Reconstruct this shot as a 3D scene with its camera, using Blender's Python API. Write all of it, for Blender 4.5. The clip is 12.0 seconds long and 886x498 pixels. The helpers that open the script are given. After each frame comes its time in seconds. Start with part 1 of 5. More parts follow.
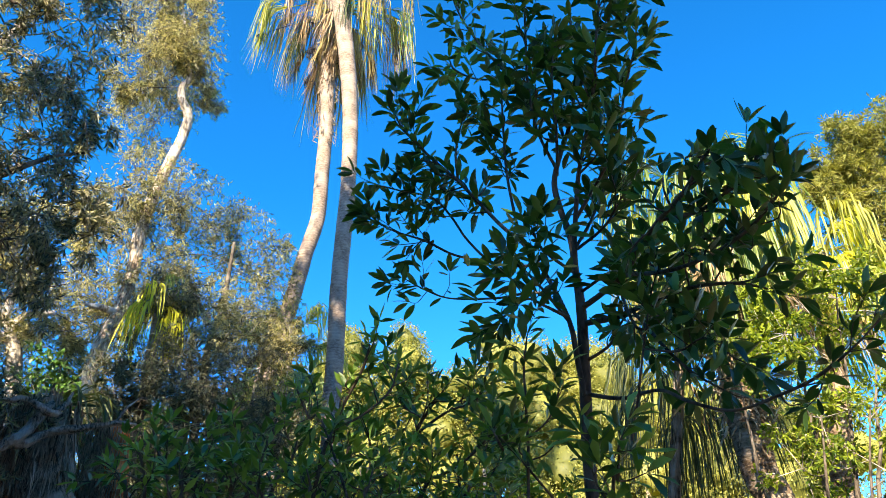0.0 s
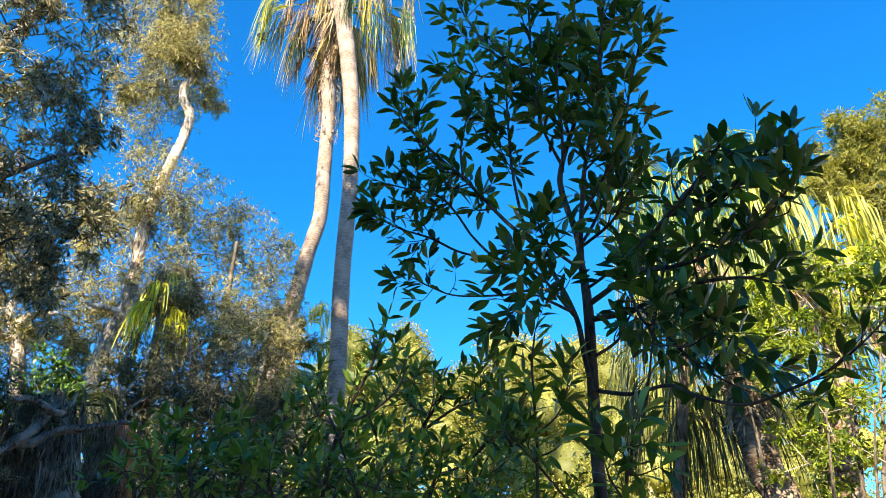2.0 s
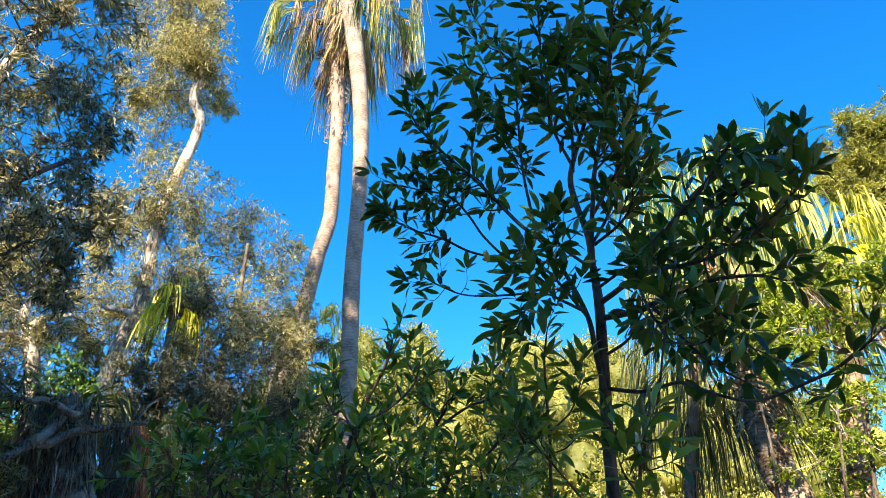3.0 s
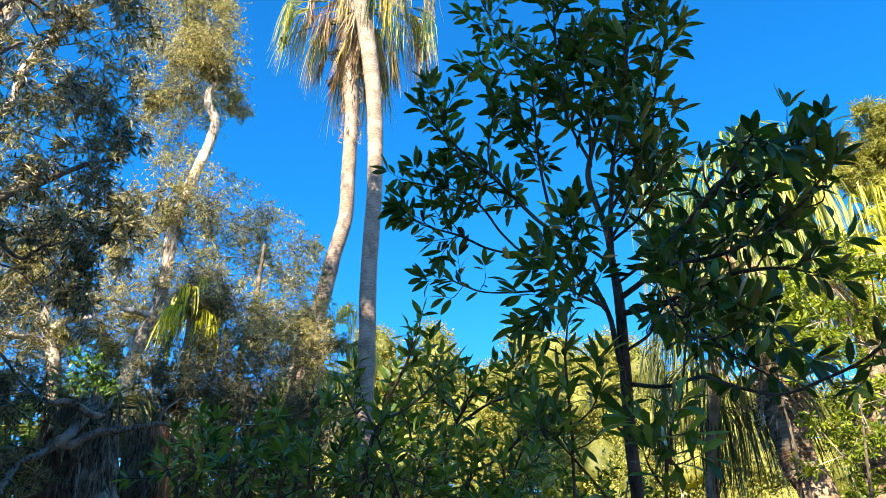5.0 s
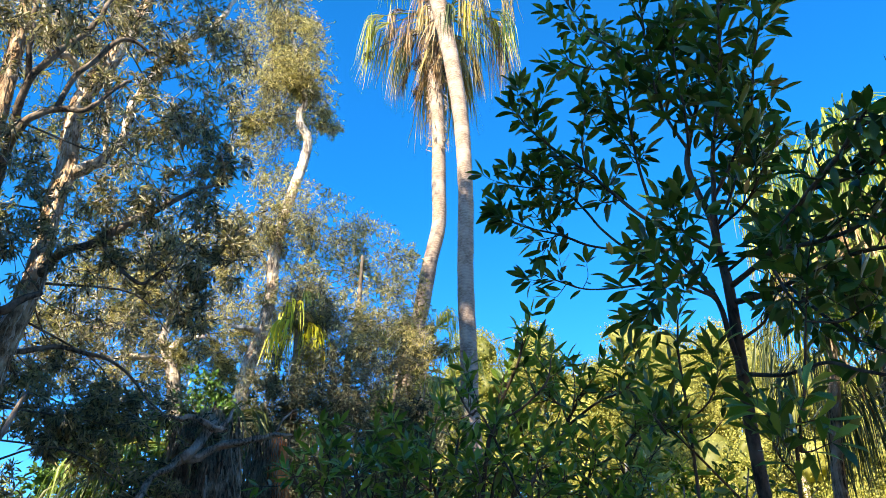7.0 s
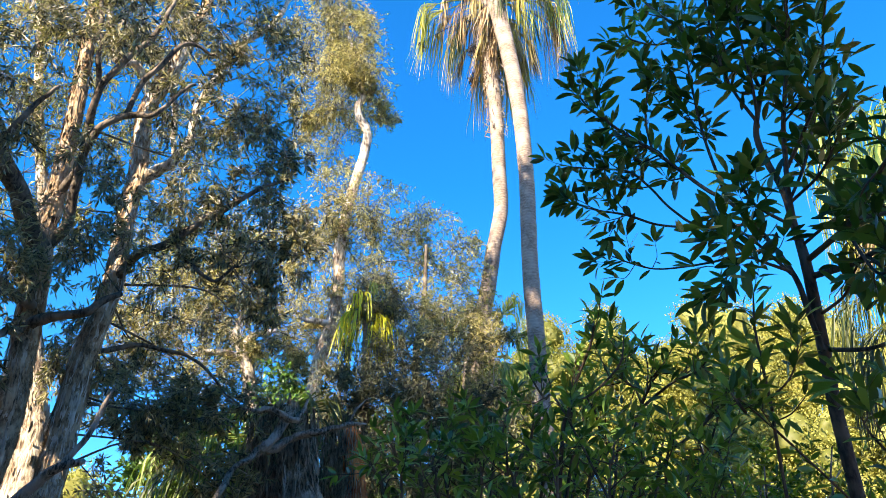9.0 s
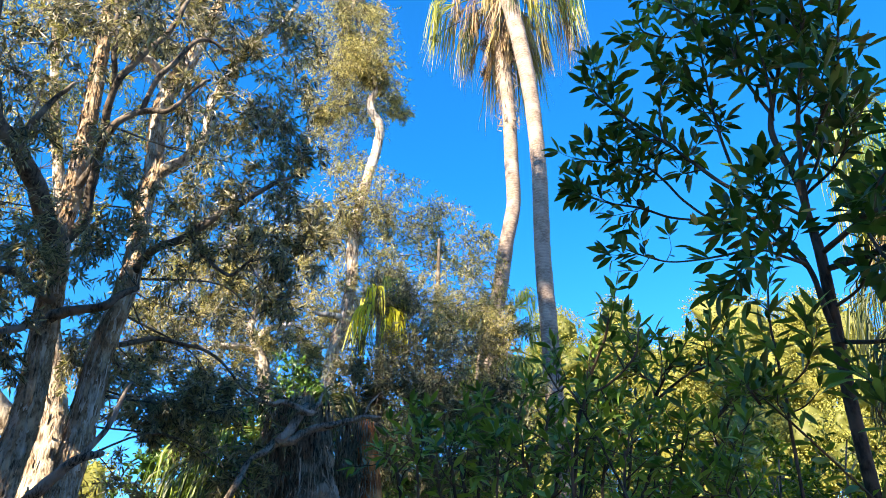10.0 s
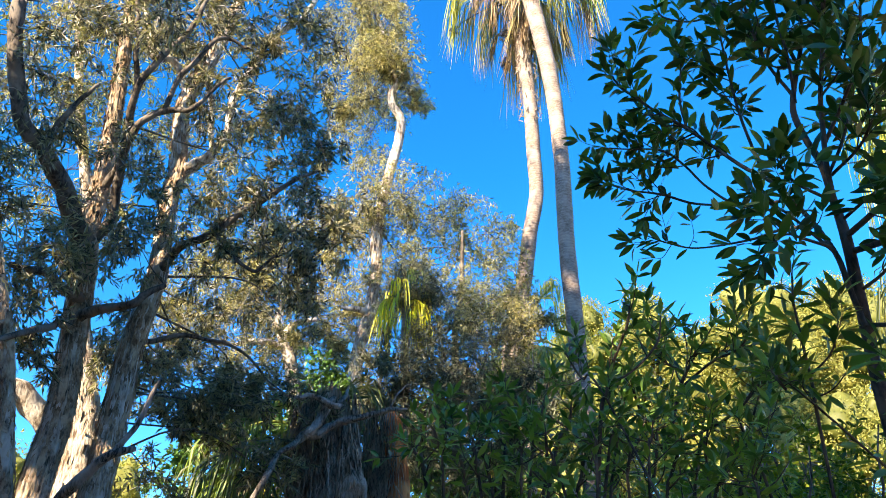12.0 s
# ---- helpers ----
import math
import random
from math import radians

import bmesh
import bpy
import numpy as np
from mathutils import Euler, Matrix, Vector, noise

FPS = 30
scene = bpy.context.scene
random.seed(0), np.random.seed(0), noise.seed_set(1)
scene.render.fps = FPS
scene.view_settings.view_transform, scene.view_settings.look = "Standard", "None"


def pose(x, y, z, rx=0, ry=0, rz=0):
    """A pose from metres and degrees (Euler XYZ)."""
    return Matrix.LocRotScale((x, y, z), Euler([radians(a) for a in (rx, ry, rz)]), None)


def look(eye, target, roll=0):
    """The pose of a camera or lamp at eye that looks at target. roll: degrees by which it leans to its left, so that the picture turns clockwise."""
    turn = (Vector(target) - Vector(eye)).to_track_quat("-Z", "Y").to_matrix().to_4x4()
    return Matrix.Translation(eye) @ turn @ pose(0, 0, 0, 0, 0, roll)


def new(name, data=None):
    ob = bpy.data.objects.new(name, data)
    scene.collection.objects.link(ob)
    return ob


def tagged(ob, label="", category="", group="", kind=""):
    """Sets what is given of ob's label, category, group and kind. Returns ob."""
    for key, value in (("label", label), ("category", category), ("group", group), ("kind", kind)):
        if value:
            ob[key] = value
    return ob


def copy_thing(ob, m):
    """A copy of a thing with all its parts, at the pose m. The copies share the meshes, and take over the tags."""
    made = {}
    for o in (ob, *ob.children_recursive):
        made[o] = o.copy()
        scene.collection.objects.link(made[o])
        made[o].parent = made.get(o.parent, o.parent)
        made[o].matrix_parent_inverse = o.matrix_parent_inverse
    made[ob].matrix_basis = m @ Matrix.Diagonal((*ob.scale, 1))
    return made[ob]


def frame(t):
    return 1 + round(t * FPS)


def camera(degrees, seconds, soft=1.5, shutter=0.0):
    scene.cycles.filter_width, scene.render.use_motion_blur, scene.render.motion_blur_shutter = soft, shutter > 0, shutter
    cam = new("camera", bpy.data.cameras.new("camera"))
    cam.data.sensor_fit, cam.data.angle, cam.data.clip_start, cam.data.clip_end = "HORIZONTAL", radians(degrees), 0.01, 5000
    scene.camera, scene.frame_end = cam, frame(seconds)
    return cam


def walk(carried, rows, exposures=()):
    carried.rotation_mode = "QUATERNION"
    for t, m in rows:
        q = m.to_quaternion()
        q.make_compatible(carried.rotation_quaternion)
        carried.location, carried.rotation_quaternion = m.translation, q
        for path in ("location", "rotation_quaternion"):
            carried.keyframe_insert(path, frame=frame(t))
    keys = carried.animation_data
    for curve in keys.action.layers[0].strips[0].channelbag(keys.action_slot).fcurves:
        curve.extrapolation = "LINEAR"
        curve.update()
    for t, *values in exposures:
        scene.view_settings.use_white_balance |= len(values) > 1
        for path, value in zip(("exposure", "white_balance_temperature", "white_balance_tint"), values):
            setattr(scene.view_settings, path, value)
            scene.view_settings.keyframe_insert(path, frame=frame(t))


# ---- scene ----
cam = camera(58.1, 12.0, 0.55)
PATH = [
    (0, (-0.003, 0.194, 1.728), (-0.001, 1.946, 2.694), -0.2),
    (0.5, (-0.008, 0.194, 1.725), (-0.004, 1.946, 2.69), -0.2),
    (1, (-0.014, 0.202, 1.725), (-0.01, 1.954, 2.689), -0.3),
    (1.5, (-0.024, 0.193, 1.714), (-0.022, 1.945, 2.678), -0.3),
    (2, (-0.032, 0.195, 1.721), (-0.032, 1.948, 2.683), -0.5),
    (2.5, (-0.036, 0.167, 1.706), (-0.047, 1.919, 2.671), -0.4),
    (3, (-0.049, 0.158, 1.698), (-0.071, 1.91, 2.662), -0.5),
    (5, (-0.068, 0.165, 1.695), (-0.127, 1.918, 2.656), -0.7),
    (5.5, (-0.065, 0.161, 1.693), (-0.135, 1.915, 2.653), -0.7),
    (6, (-0.07, 0.152, 1.69), (-0.154, 1.904, 2.652), -1.3),
    (6.5, (-0.09, 0.142, 1.687), (-0.275, 1.883, 2.653), -1.2),
    (7, (-0.113, 0.117, 1.671), (-0.401, 1.842, 2.642), -0.8),
    (7.5, (-0.123, 0.114, 1.67), (-0.475, 1.829, 2.637), -0.7),
    (9.5, (-0.135, 0.09, 1.656), (-0.594, 1.795, 2.593), -0.7),
    (10, (-0.139, 0.076, 1.648), (-0.614, 1.781, 2.58), -0.5),
    (10.5, (-0.132, 0.077, 1.649), (-0.626, 1.78, 2.575), -0.5),
    (11, (-0.124, 0.08, 1.653), (-0.634, 1.781, 2.573), -0.6),
    (11.5, (-0.121, 0.073, 1.641), (-0.646, 1.772, 2.558), -0.6),
    (12, (-0.117, 0.08, 1.638), (-0.654, 1.775, 2.554), -0.8),
]
EXPOSURE = 2.06
walk(cam, [(t, look(eye, target, roll)) for t, eye, target, roll in PATH], [(t, EXPOSURE + rise, 7400, tint) for t, rise, tint in ((0.0, 0.06, 10), (5.5, 0.06, 10), (7.5, 0.14, 12), (9.5, 0.21, 14), (12.0, 0.25, 14))])

# ---- sky and sun: low afternoon sun behind the camera and to its left ----
SUN_EL, SUN_AZ = 30.0, 200.0
world = bpy.data.worlds.new("sky")
scene.world = world
world.use_nodes = True
wn = world.node_tree.nodes
sky = wn.new("ShaderNodeTexSky")
sky.sky_type = "NISHITA"
sky.sun_disc = False
sky.sun_elevation, sky.sun_rotation = radians(SUN_EL), radians(SUN_AZ)
sky.air_density, sky.dust_density, sky.ozone_density = 0.85, 0.9, 2.0
sky.altitude = 4000
wn["Background"].inputs["Strength"].default_value = 0.15
deep = wn.new("ShaderNodeHueSaturation")
deep.inputs["Saturation"].default_value = 1.37
deep.inputs["Hue"].default_value = 0.502
world.node_tree.links.new(sky.outputs["Color"], deep.inputs["Color"])
world.node_tree.links.new(deep.outputs["Color"], wn["Background"].inputs["Color"])
sun = new("sun", bpy.data.lights.new("sun", "SUN"))
sun.data.energy, sun.data.angle, sun.data.color = 5.0, radians(0.5), (1.0, 0.91, 0.74)
to_sun = Vector((math.sin(radians(SUN_AZ)) * math.cos(radians(SUN_EL)), math.cos(radians(SUN_AZ)) * math.cos(radians(SUN_EL)), math.sin(radians(SUN_EL))))
sun.matrix_world = look(to_sun * 60, (0, 0, 0))
rng = np.random.default_rng(7)


# ---- materials ----
def material(name):
    m = bpy.data.materials.new(name)
    m.use_nodes = True
    return m, m.node_tree.nodes, m.node_tree.links


def leaf_material(name, dark, light, rough=0.45, through_light=0.3, tint=(1.5, 1.6, 0.6), gloss=0.4):
    m, n, l = material(name)
    b = n["Principled BSDF"]
    geo, info = n.new("ShaderNodeNewGeometry"), n.new("ShaderNodeObjectInfo")
    add, fract = n.new("ShaderNodeMath"), n.new("ShaderNodeMath")
    fract.operation = "FRACT"
    l.new(geo.outputs["Random Per Island"], add.inputs[0])
    l.new(info.outputs["Random"], add.inputs[1])
    l.new(add.outputs[0], fract.inputs[0])
    coord = n.new("ShaderNodeTexCoord")
    big = n.new("ShaderNodeTexNoise")
    big.inputs["Scale"].default_value, big.inputs["Detail"].default_value = 1.3, 3
    l.new(geo.outputs["Position"], big.inputs["Vector"])
    fine = n.new("ShaderNodeTexNoise")
    fine.inputs["Scale"].default_value = 60
    l.new(coord.outputs["Object"], fine.inputs["Vector"])
    mix_f = n.new("ShaderNodeMath")
    mix_f.operation = "MULTIPLY_ADD"
    l.new(big.outputs["Fac"], mix_f.inputs[0])
    mix_f.inputs[1].default_value = 0.9
    half = n.new("ShaderNodeMath")
    half.operation = "MULTIPLY_ADD"
    l.new(fract.outputs[0], half.inputs[0])
    half.inputs[1].default_value, half.inputs[2].default_value = 0.95, -0.44
    l.new(half.outputs[0], mix_f.inputs[2])
    ramp = n.new("ShaderNodeValToRGB")
    ramp.color_ramp.elements[0].color, ramp.color_ramp.elements[1].color = (*dark, 1), (*light, 1)
    ramp.color_ramp.elements[0].position, ramp.color_ramp.elements[1].position = 0.1, 0.9
    l.new(mix_f.outputs[0], ramp.inputs["Fac"])
    l.new(ramp.outputs["Color"], b.inputs["Base Color"])
    rr = n.new("ShaderNodeMapRange")
    rr.inputs["To Min"].default_value, rr.inputs["To Max"].default_value = rough - 0.1, rough + 0.15
    l.new(fine.outputs["Fac"], rr.inputs["Value"])
    l.new(rr.outputs["Result"], b.inputs["Roughness"])
    b.inputs["Specular IOR Level"].default_value = gloss
    bump = n.new("ShaderNodeBump")
    bump.inputs["Strength"].default_value, bump.inputs["Distance"].default_value = 0.25, 0.004
    l.new(fine.outputs["Fac"], bump.inputs["Height"])
    l.new(bump.outputs["Normal"], b.inputs["Normal"])
    tr = n.new("ShaderNodeBsdfTranslucent")
    mul = n.new("ShaderNodeMix")
    mul.data_type, mul.blend_type = "RGBA", "MULTIPLY"
    mul.inputs["Factor"].default_value = 1.0
    l.new(ramp.outputs["Color"], mul.inputs[6])
    mul.inputs[7].default_value = (*tint, 1)
    l.new(mul.outputs[2], tr.inputs["Color"])
    mix = n.new("ShaderNodeMixShader")
    mix.inputs["Fac"].default_value = through_light
    l.new(b.outputs[0], mix.inputs[1])
    l.new(tr.outputs[0], mix.inputs[2])
    l.new(mix.outputs[0], n["Material Output"].inputs["Surface"])
    return m


def bark_material(name, colors, grain=(14, 14, 2.5), patch=1.6, rough=0.85, relief=0.02, rings=0.0):
    """colors: dark cracks, main, pale patches."""
    m, n, l = material(name)
    b = n["Principled BSDF"]
    b.inputs["Roughness"].default_value = rough
    b.inputs["Specular IOR Level"].default_value = 0.1
    geo = n.new("ShaderNodeNewGeometry")
    mp = n.new("ShaderNodeMapping")
    mp.inputs["Scale"].default_value = grain
    l.new(geo.outputs["Position"], mp.inputs["Vector"])
    g = n.new("ShaderNodeTexNoise")
    g.inputs["Scale"].default_value, g.inputs["Detail"].default_value, g.inputs["Roughness"].default_value = 1.0, 6, 0.65
    l.new(mp.outputs["Vector"], g.inputs["Vector"])
    p = n.new("ShaderNodeTexNoise")
    p.inputs["Scale"].default_value, p.inputs["Detail"].default_value = patch, 4
    l.new(geo.outputs["Position"], p.inputs["Vector"])
    ramp = n.new("ShaderNodeValToRGB")
    e = ramp.color_ramp.elements
    e[0].position, e[0].color = 0.41, (*colors[0], 1)
    e[1].position, e[1].color = 0.58, (*colors[1], 1)
    l.new(g.outputs["Fac"], ramp.inputs["Fac"])
    pr = n.new("ShaderNodeValToRGB")
    pr.color_ramp.elements[0].position, pr.color_ramp.elements[1].position = 0.45, 0.62
    l.new(p.outputs["Fac"], pr.inputs["Fac"])
    mix = n.new("ShaderNodeMix")
    mix.data_type = "RGBA"
    sc = n.new("ShaderNodeMath")
    sc.operation = "MULTIPLY"
    l.new(pr.outputs["Color"], sc.inputs[0])
    sc.inputs[1].default_value = 0.75
    l.new(sc.outputs[0], mix.inputs["Factor"])
    l.new(ramp.outputs["Color"], mix.inputs[6])
    mix.inputs[7].default_value = (*colors[2], 1)
    out, height = mix.outputs[2], g.outputs["Fac"]
    if rings:
        w = n.new("ShaderNodeTexWave")
        w.bands_direction, w.wave_profile = "Z", "SAW"
        w.inputs["Scale"].default_value, w.inputs["Distortion"].default_value, w.inputs["Detail"].default_value = rings, 1.6, 2
        w.inputs["Detail Scale"].default_value = 1.4
        l.new(geo.outputs["Position"], w.inputs["Vector"])
        wr = n.new("ShaderNodeMapRange")
        wr.inputs["To Min"].default_value, wr.inputs["To Max"].default_value = 0.62, 1.0
        l.new(w.outputs["Fac"], wr.inputs["Value"])
        dk = n.new("ShaderNodeMix")
        dk.data_type, dk.blend_type = "RGBA", "MULTIPLY"
        dk.inputs["Factor"].default_value = 0.5
        l.new(out, dk.inputs[6])
        l.new(wr.outputs["Result"], dk.inputs[7])
        out = dk.outputs[2]
    l.new(out, b.inputs["Base Color"])
    bump = n.new("ShaderNodeBump")
    bump.inputs["Strength"].default_value, bump.inputs["Distance"].default_value = 0.8, relief
    l.new(height, bump.inputs["Height"])
    l.new(bump.outputs["Normal"], b.inputs["Normal"])
    return m


M_BROAD = leaf_material("broad_leaf", (0.019, 0.050, 0.010), (0.095, 0.185, 0.032), 0.34, 0.22, gloss=0.45)
M_SHRUB = leaf_material("shrub_leaf", (0.034, 0.082, 0.015), (0.20, 0.32, 0.05), 0.34, 0.25, gloss=0.5)
M_YOUNG = leaf_material("young_leaf", (0.07, 0.14, 0.02), (0.17, 0.29, 0.04), 0.42, 0.35)
M_YELLOW = leaf_material("yellowed_leaf", (0.42, 0.20, 0.03), (0.62, 0.36, 0.05), 0.5, 0.3, (1.2, 1.0, 0.6))
M_NARROW = leaf_material("narrow_grey_leaf", (0.022, 0.024, 0.014), (0.30, 0.27, 0.155), 0.40, 0.25, gloss=0.45)
# Lit copy of the narrow leaf: sunlight is put into its paler olive colour.
M_NARROW_LIT = leaf_material("lit_narrow_olive_leaf", (0.06, 0.058, 0.022), (0.48, 0.42, 0.20), 0.45, 0.3, gloss=0.3)
M_LIME = leaf_material("lime_leaf", (0.035, 0.075, 0.008), (0.27, 0.32, 0.03), 0.42, 0.4)
# Grey bush leaf with the shade it stands in mixed into the colour.
M_BUSH_SHADE = leaf_material("shaded_bushy_grey_leaf", (0.026, 0.03, 0.017), (0.18, 0.18, 0.11), 0.45, 0.2, gloss=0.3)
M_HILL = leaf_material("hill_leaf", (0.11, 0.12, 0.022), (0.32, 0.305, 0.075), 0.55, 0.35)
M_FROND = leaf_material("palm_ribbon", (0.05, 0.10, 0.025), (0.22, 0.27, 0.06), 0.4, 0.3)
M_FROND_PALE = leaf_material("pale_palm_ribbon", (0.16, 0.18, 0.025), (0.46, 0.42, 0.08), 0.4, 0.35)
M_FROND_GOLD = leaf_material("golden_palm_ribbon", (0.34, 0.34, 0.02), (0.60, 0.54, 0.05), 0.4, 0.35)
# The green ribbon again, darkened: shade is put into its colour.
M_FROND_SHADE = leaf_material("shaded_palm_ribbon", (0.02, 0.035, 0.012), (0.08, 0.10, 0.03), 0.45, 0.25)
M_FROND_TAN = leaf_material("tan_palm_ribbon", (0.12, 0.10, 0.035), (0.40, 0.31, 0.14), 0.55, 0.3)
M_FROND_DEAD = leaf_material("dead_palm_ribbon", (0.10, 0.06, 0.03), (0.44, 0.32, 0.19), 0.8, 0.2, (1.2, 1.0, 0.7), 0.2)
M_STEM = bark_material("sapling_bark", ((0.03, 0.024, 0.02), (0.085, 0.065, 0.05), (0.14, 0.10, 0.075)), (40, 40, 14), 6.0, 0.8, 0.004)
M_PALM_BARK = bark_material("ringed_palm_bark", ((0.17, 0.125, 0.10), (0.30, 0.235, 0.19), (0.38, 0.31, 0.26)), (16, 16, 40), 3.5, 0.85, 0.03, 5.0)
M_PALM_OLD = bark_material("brown_palm_bark", ((0.10, 0.065, 0.04), (0.27, 0.19, 0.13), (0.40, 0.31, 0.23)), (14, 14, 30), 5.0, 0.9, 0.04, 6.0)
M_FIBRE = bark_material("dry_leaf_base_fibre", ((0.16, 0.11, 0.07), (0.40, 0.31, 0.21), (0.52, 0.43, 0.32)), (30, 30, 4), 6.0, 0.95, 0.02)
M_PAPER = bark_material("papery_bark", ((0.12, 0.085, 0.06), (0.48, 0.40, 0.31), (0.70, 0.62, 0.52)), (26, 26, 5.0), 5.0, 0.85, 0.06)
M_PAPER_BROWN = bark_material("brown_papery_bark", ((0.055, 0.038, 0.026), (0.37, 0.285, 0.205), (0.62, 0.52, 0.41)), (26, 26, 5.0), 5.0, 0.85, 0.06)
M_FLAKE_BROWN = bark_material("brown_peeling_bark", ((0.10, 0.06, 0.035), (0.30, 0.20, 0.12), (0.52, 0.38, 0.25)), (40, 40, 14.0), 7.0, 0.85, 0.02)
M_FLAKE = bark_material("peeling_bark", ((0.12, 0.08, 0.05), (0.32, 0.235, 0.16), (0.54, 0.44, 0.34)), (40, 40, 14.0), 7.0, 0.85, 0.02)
M_TWIG = bark_material("twig_bark", ((0.03, 0.024, 0.02), (0.105, 0.083, 0.064), (0.19, 0.158, 0.128)), (40, 40, 12), 6.0, 0.85, 0.008)
M_TWIG_PALE = bark_material("pale_twig_bark", ((0.10, 0.085, 0.07), (0.30, 0.265, 0.225), (0.44, 0.40, 0.35)), (40, 40, 12), 6.0, 0.85, 0.004)
M_DEAD = bark_material("weathered_dead_wood", ((0.025, 0.02, 0.016), (0.21, 0.17, 0.135), (0.36, 0.30, 0.25)), (60, 60, 12), 6.0, 0.9, 0.03)
M_STUMP = bark_material("dark_fibrous_bark", ((0.045, 0.03, 0.02), (0.29, 0.21, 0.15), (0.45, 0.36, 0.28)), (40, 40, 2.0), 5.0, 0.95, 0.10)
M_FRUIT = bark_material("dry_fruit", ((0.012, 0.012, 0.016), (0.03, 0.03, 0.04), (0.06, 0.055, 0.06)), (60, 60, 60), 9.0, 0.5, 0.003)
M_RED = bark_material("red_brown_bark", ((0.22, 0.055, 0.02), (0.66, 0.20, 0.06), (0.74, 0.32, 0.13)), (20, 20, 3), 3.0, 0.9, 0.03)
M_SOIL = bark_material("leaf_litter", ((0.06, 0.045, 0.03), (0.20, 0.15, 0.095), (0.28, 0.22, 0.14)), (9, 9, 9), 0.6, 0.95, 0.03)


# ---- mesh helpers ----
class Geo:
    """Vertices, quads and triangles that become one mesh."""

    def __init__(self):
        self.v, self.q, self.t, self.n = [], [], [], 0

    def add(self, v, q=None, t=None):
        v = np.asarray(v, float).reshape(-1, 3)
        if q is not None and len(q):
            self.q.append(np.asarray(q, np.int64).reshape(-1, 4) + self.n)
        if t is not None and len(t):
            self.t.append(np.asarray(t, np.int64).reshape(-1, 3) + self.n)
        self.v.append(v)
        self.n += len(v)

    def mesh(self, name, mat, base=(0, 0, 0), smooth=True):
        me = bpy.data.meshes.new(name)
        v = np.concatenate(self.v) - np.asarray(base, float)
        q = np.concatenate(self.q) if self.q else np.zeros((0, 4), np.int64)
        t = np.concatenate(self.t) if self.t else np.zeros((0, 3), np.int64)
        me.vertices.add(len(v))
        me.vertices.foreach_set("co", v.astype(np.float32).ravel())
        me.loops.add(q.size + t.size)
        me.loops.foreach_set("vertex_index", np.concatenate([q.ravel(), t.ravel()]).astype(np.int32))
        me.polygons.add(len(q) + len(t))
        start = np.concatenate([np.arange(len(q)) * 4, q.size + np.arange(len(t)) * 3])
        me.polygons.foreach_set("loop_start", start.astype(np.int32))
        me.polygons.foreach_set("use_smooth", np.full(len(q) + len(t), smooth))
        me.materials.append(mat)
        me.update(calc_edges=True)
        return me


class Thing:
    """A top-level Empty at the thing's base; its parts are meshes under it."""

    def __init__(self, name, base, label, category, group=""):
        self.ob = tagged(new(name), label, category, group)
        self.base = np.asarray(base, float)[:3]
        global rng
        rng = np.random.default_rng(int(abs(self.base[0]) * 1000 + abs(self.base[1]) * 77 + len(label)))
        self.ob.location = self.base

    def part(self, name, geo, mat, label="", parent=None, kind="", smooth=True):
        me = geo.mesh(name, mat, self.base, smooth) if isinstance(geo, Geo) else geo
        ob = new(name, me)
        ob.parent = parent or self.ob
        return tagged(ob, label, kind=kind)


def unit(a):
    a = np.asarray(a, float)
    return a / np.maximum(np.linalg.norm(a, axis=-1, keepdims=True), 1e-9)


def spline(points, n):
    """Catmull-Rom through rows of any width, n steps a span."""
    p = np.asarray(points, float)
    p = np.vstack([2 * p[0] - p[1], p, 2 * p[-1] - p[-2]])
    out = []
    for i in range(1, len(p) - 2):
        a, b, c, d = p[i - 1:i + 3]
        s = np.linspace(0, 1, n, endpoint=False)[:, None]
        out.append(0.5 * (2 * b + (c - a) * s + (2 * a - 5 * b + 4 * c - d) * s ** 2 + (3 * b - a - 3 * c + d) * s ** 3))
    out.append(p[-2][None])
    return np.vstack(out)


def tube(geo, rows, sides=8, rough=0.06, bump_size=4.0, flute=0.0):
    """A tapered limb round rows of (x, y, z, radius)."""
    rows = np.asarray(rows, float)
    p, r = rows[:, :3], np.maximum(rows[:, 3], 0.0012)
    tan = unit(np.gradient(p, axis=0))
    side = unit(np.cross(tan[0], (0.3, 0.9, 0.2)))
    k = len(p)
    ang = np.arange(sides) * 2 * np.pi / sides
    verts = np.zeros((k, sides, 3))
    for i in range(k):
        side = unit(side - tan[i] * np.dot(side, tan[i]))
        up = np.cross(tan[i], side)
        ring = np.cos(ang)[:, None] * side + np.sin(ang)[:, None] * up
        f = np.ones(sides)
        if rough:
            for j in range(sides):
                q = Vector(p[i] * bump_size + ring[j] * 1.7)
                f[j] += rough * noise.noise(q) + flute * noise.noise(Vector((ring[j][0] * 3.1, ring[j][1] * 3.1, p[i][2] * 0.5)))
        verts[i] = p[i] + ring * (r[i] * f)[:, None]
    a = np.arange(k - 1)[:, None] * sides + np.arange(sides)
    b = np.arange(k - 1)[:, None] * sides + (np.arange(sides) + 1) % sides
    q = np.stack([a, b, b + sides, a + sides], -1).reshape(-1, 4)
    v = np.vstack([verts.reshape(-1, 3), p[-1] + tan[-1] * r[-1] * 0.6])
    last = (k - 1) * sides
    t = [(last + j, last + (j + 1) % sides, k * sides) for j in range(sides)]
    geo.add(v, q, t)


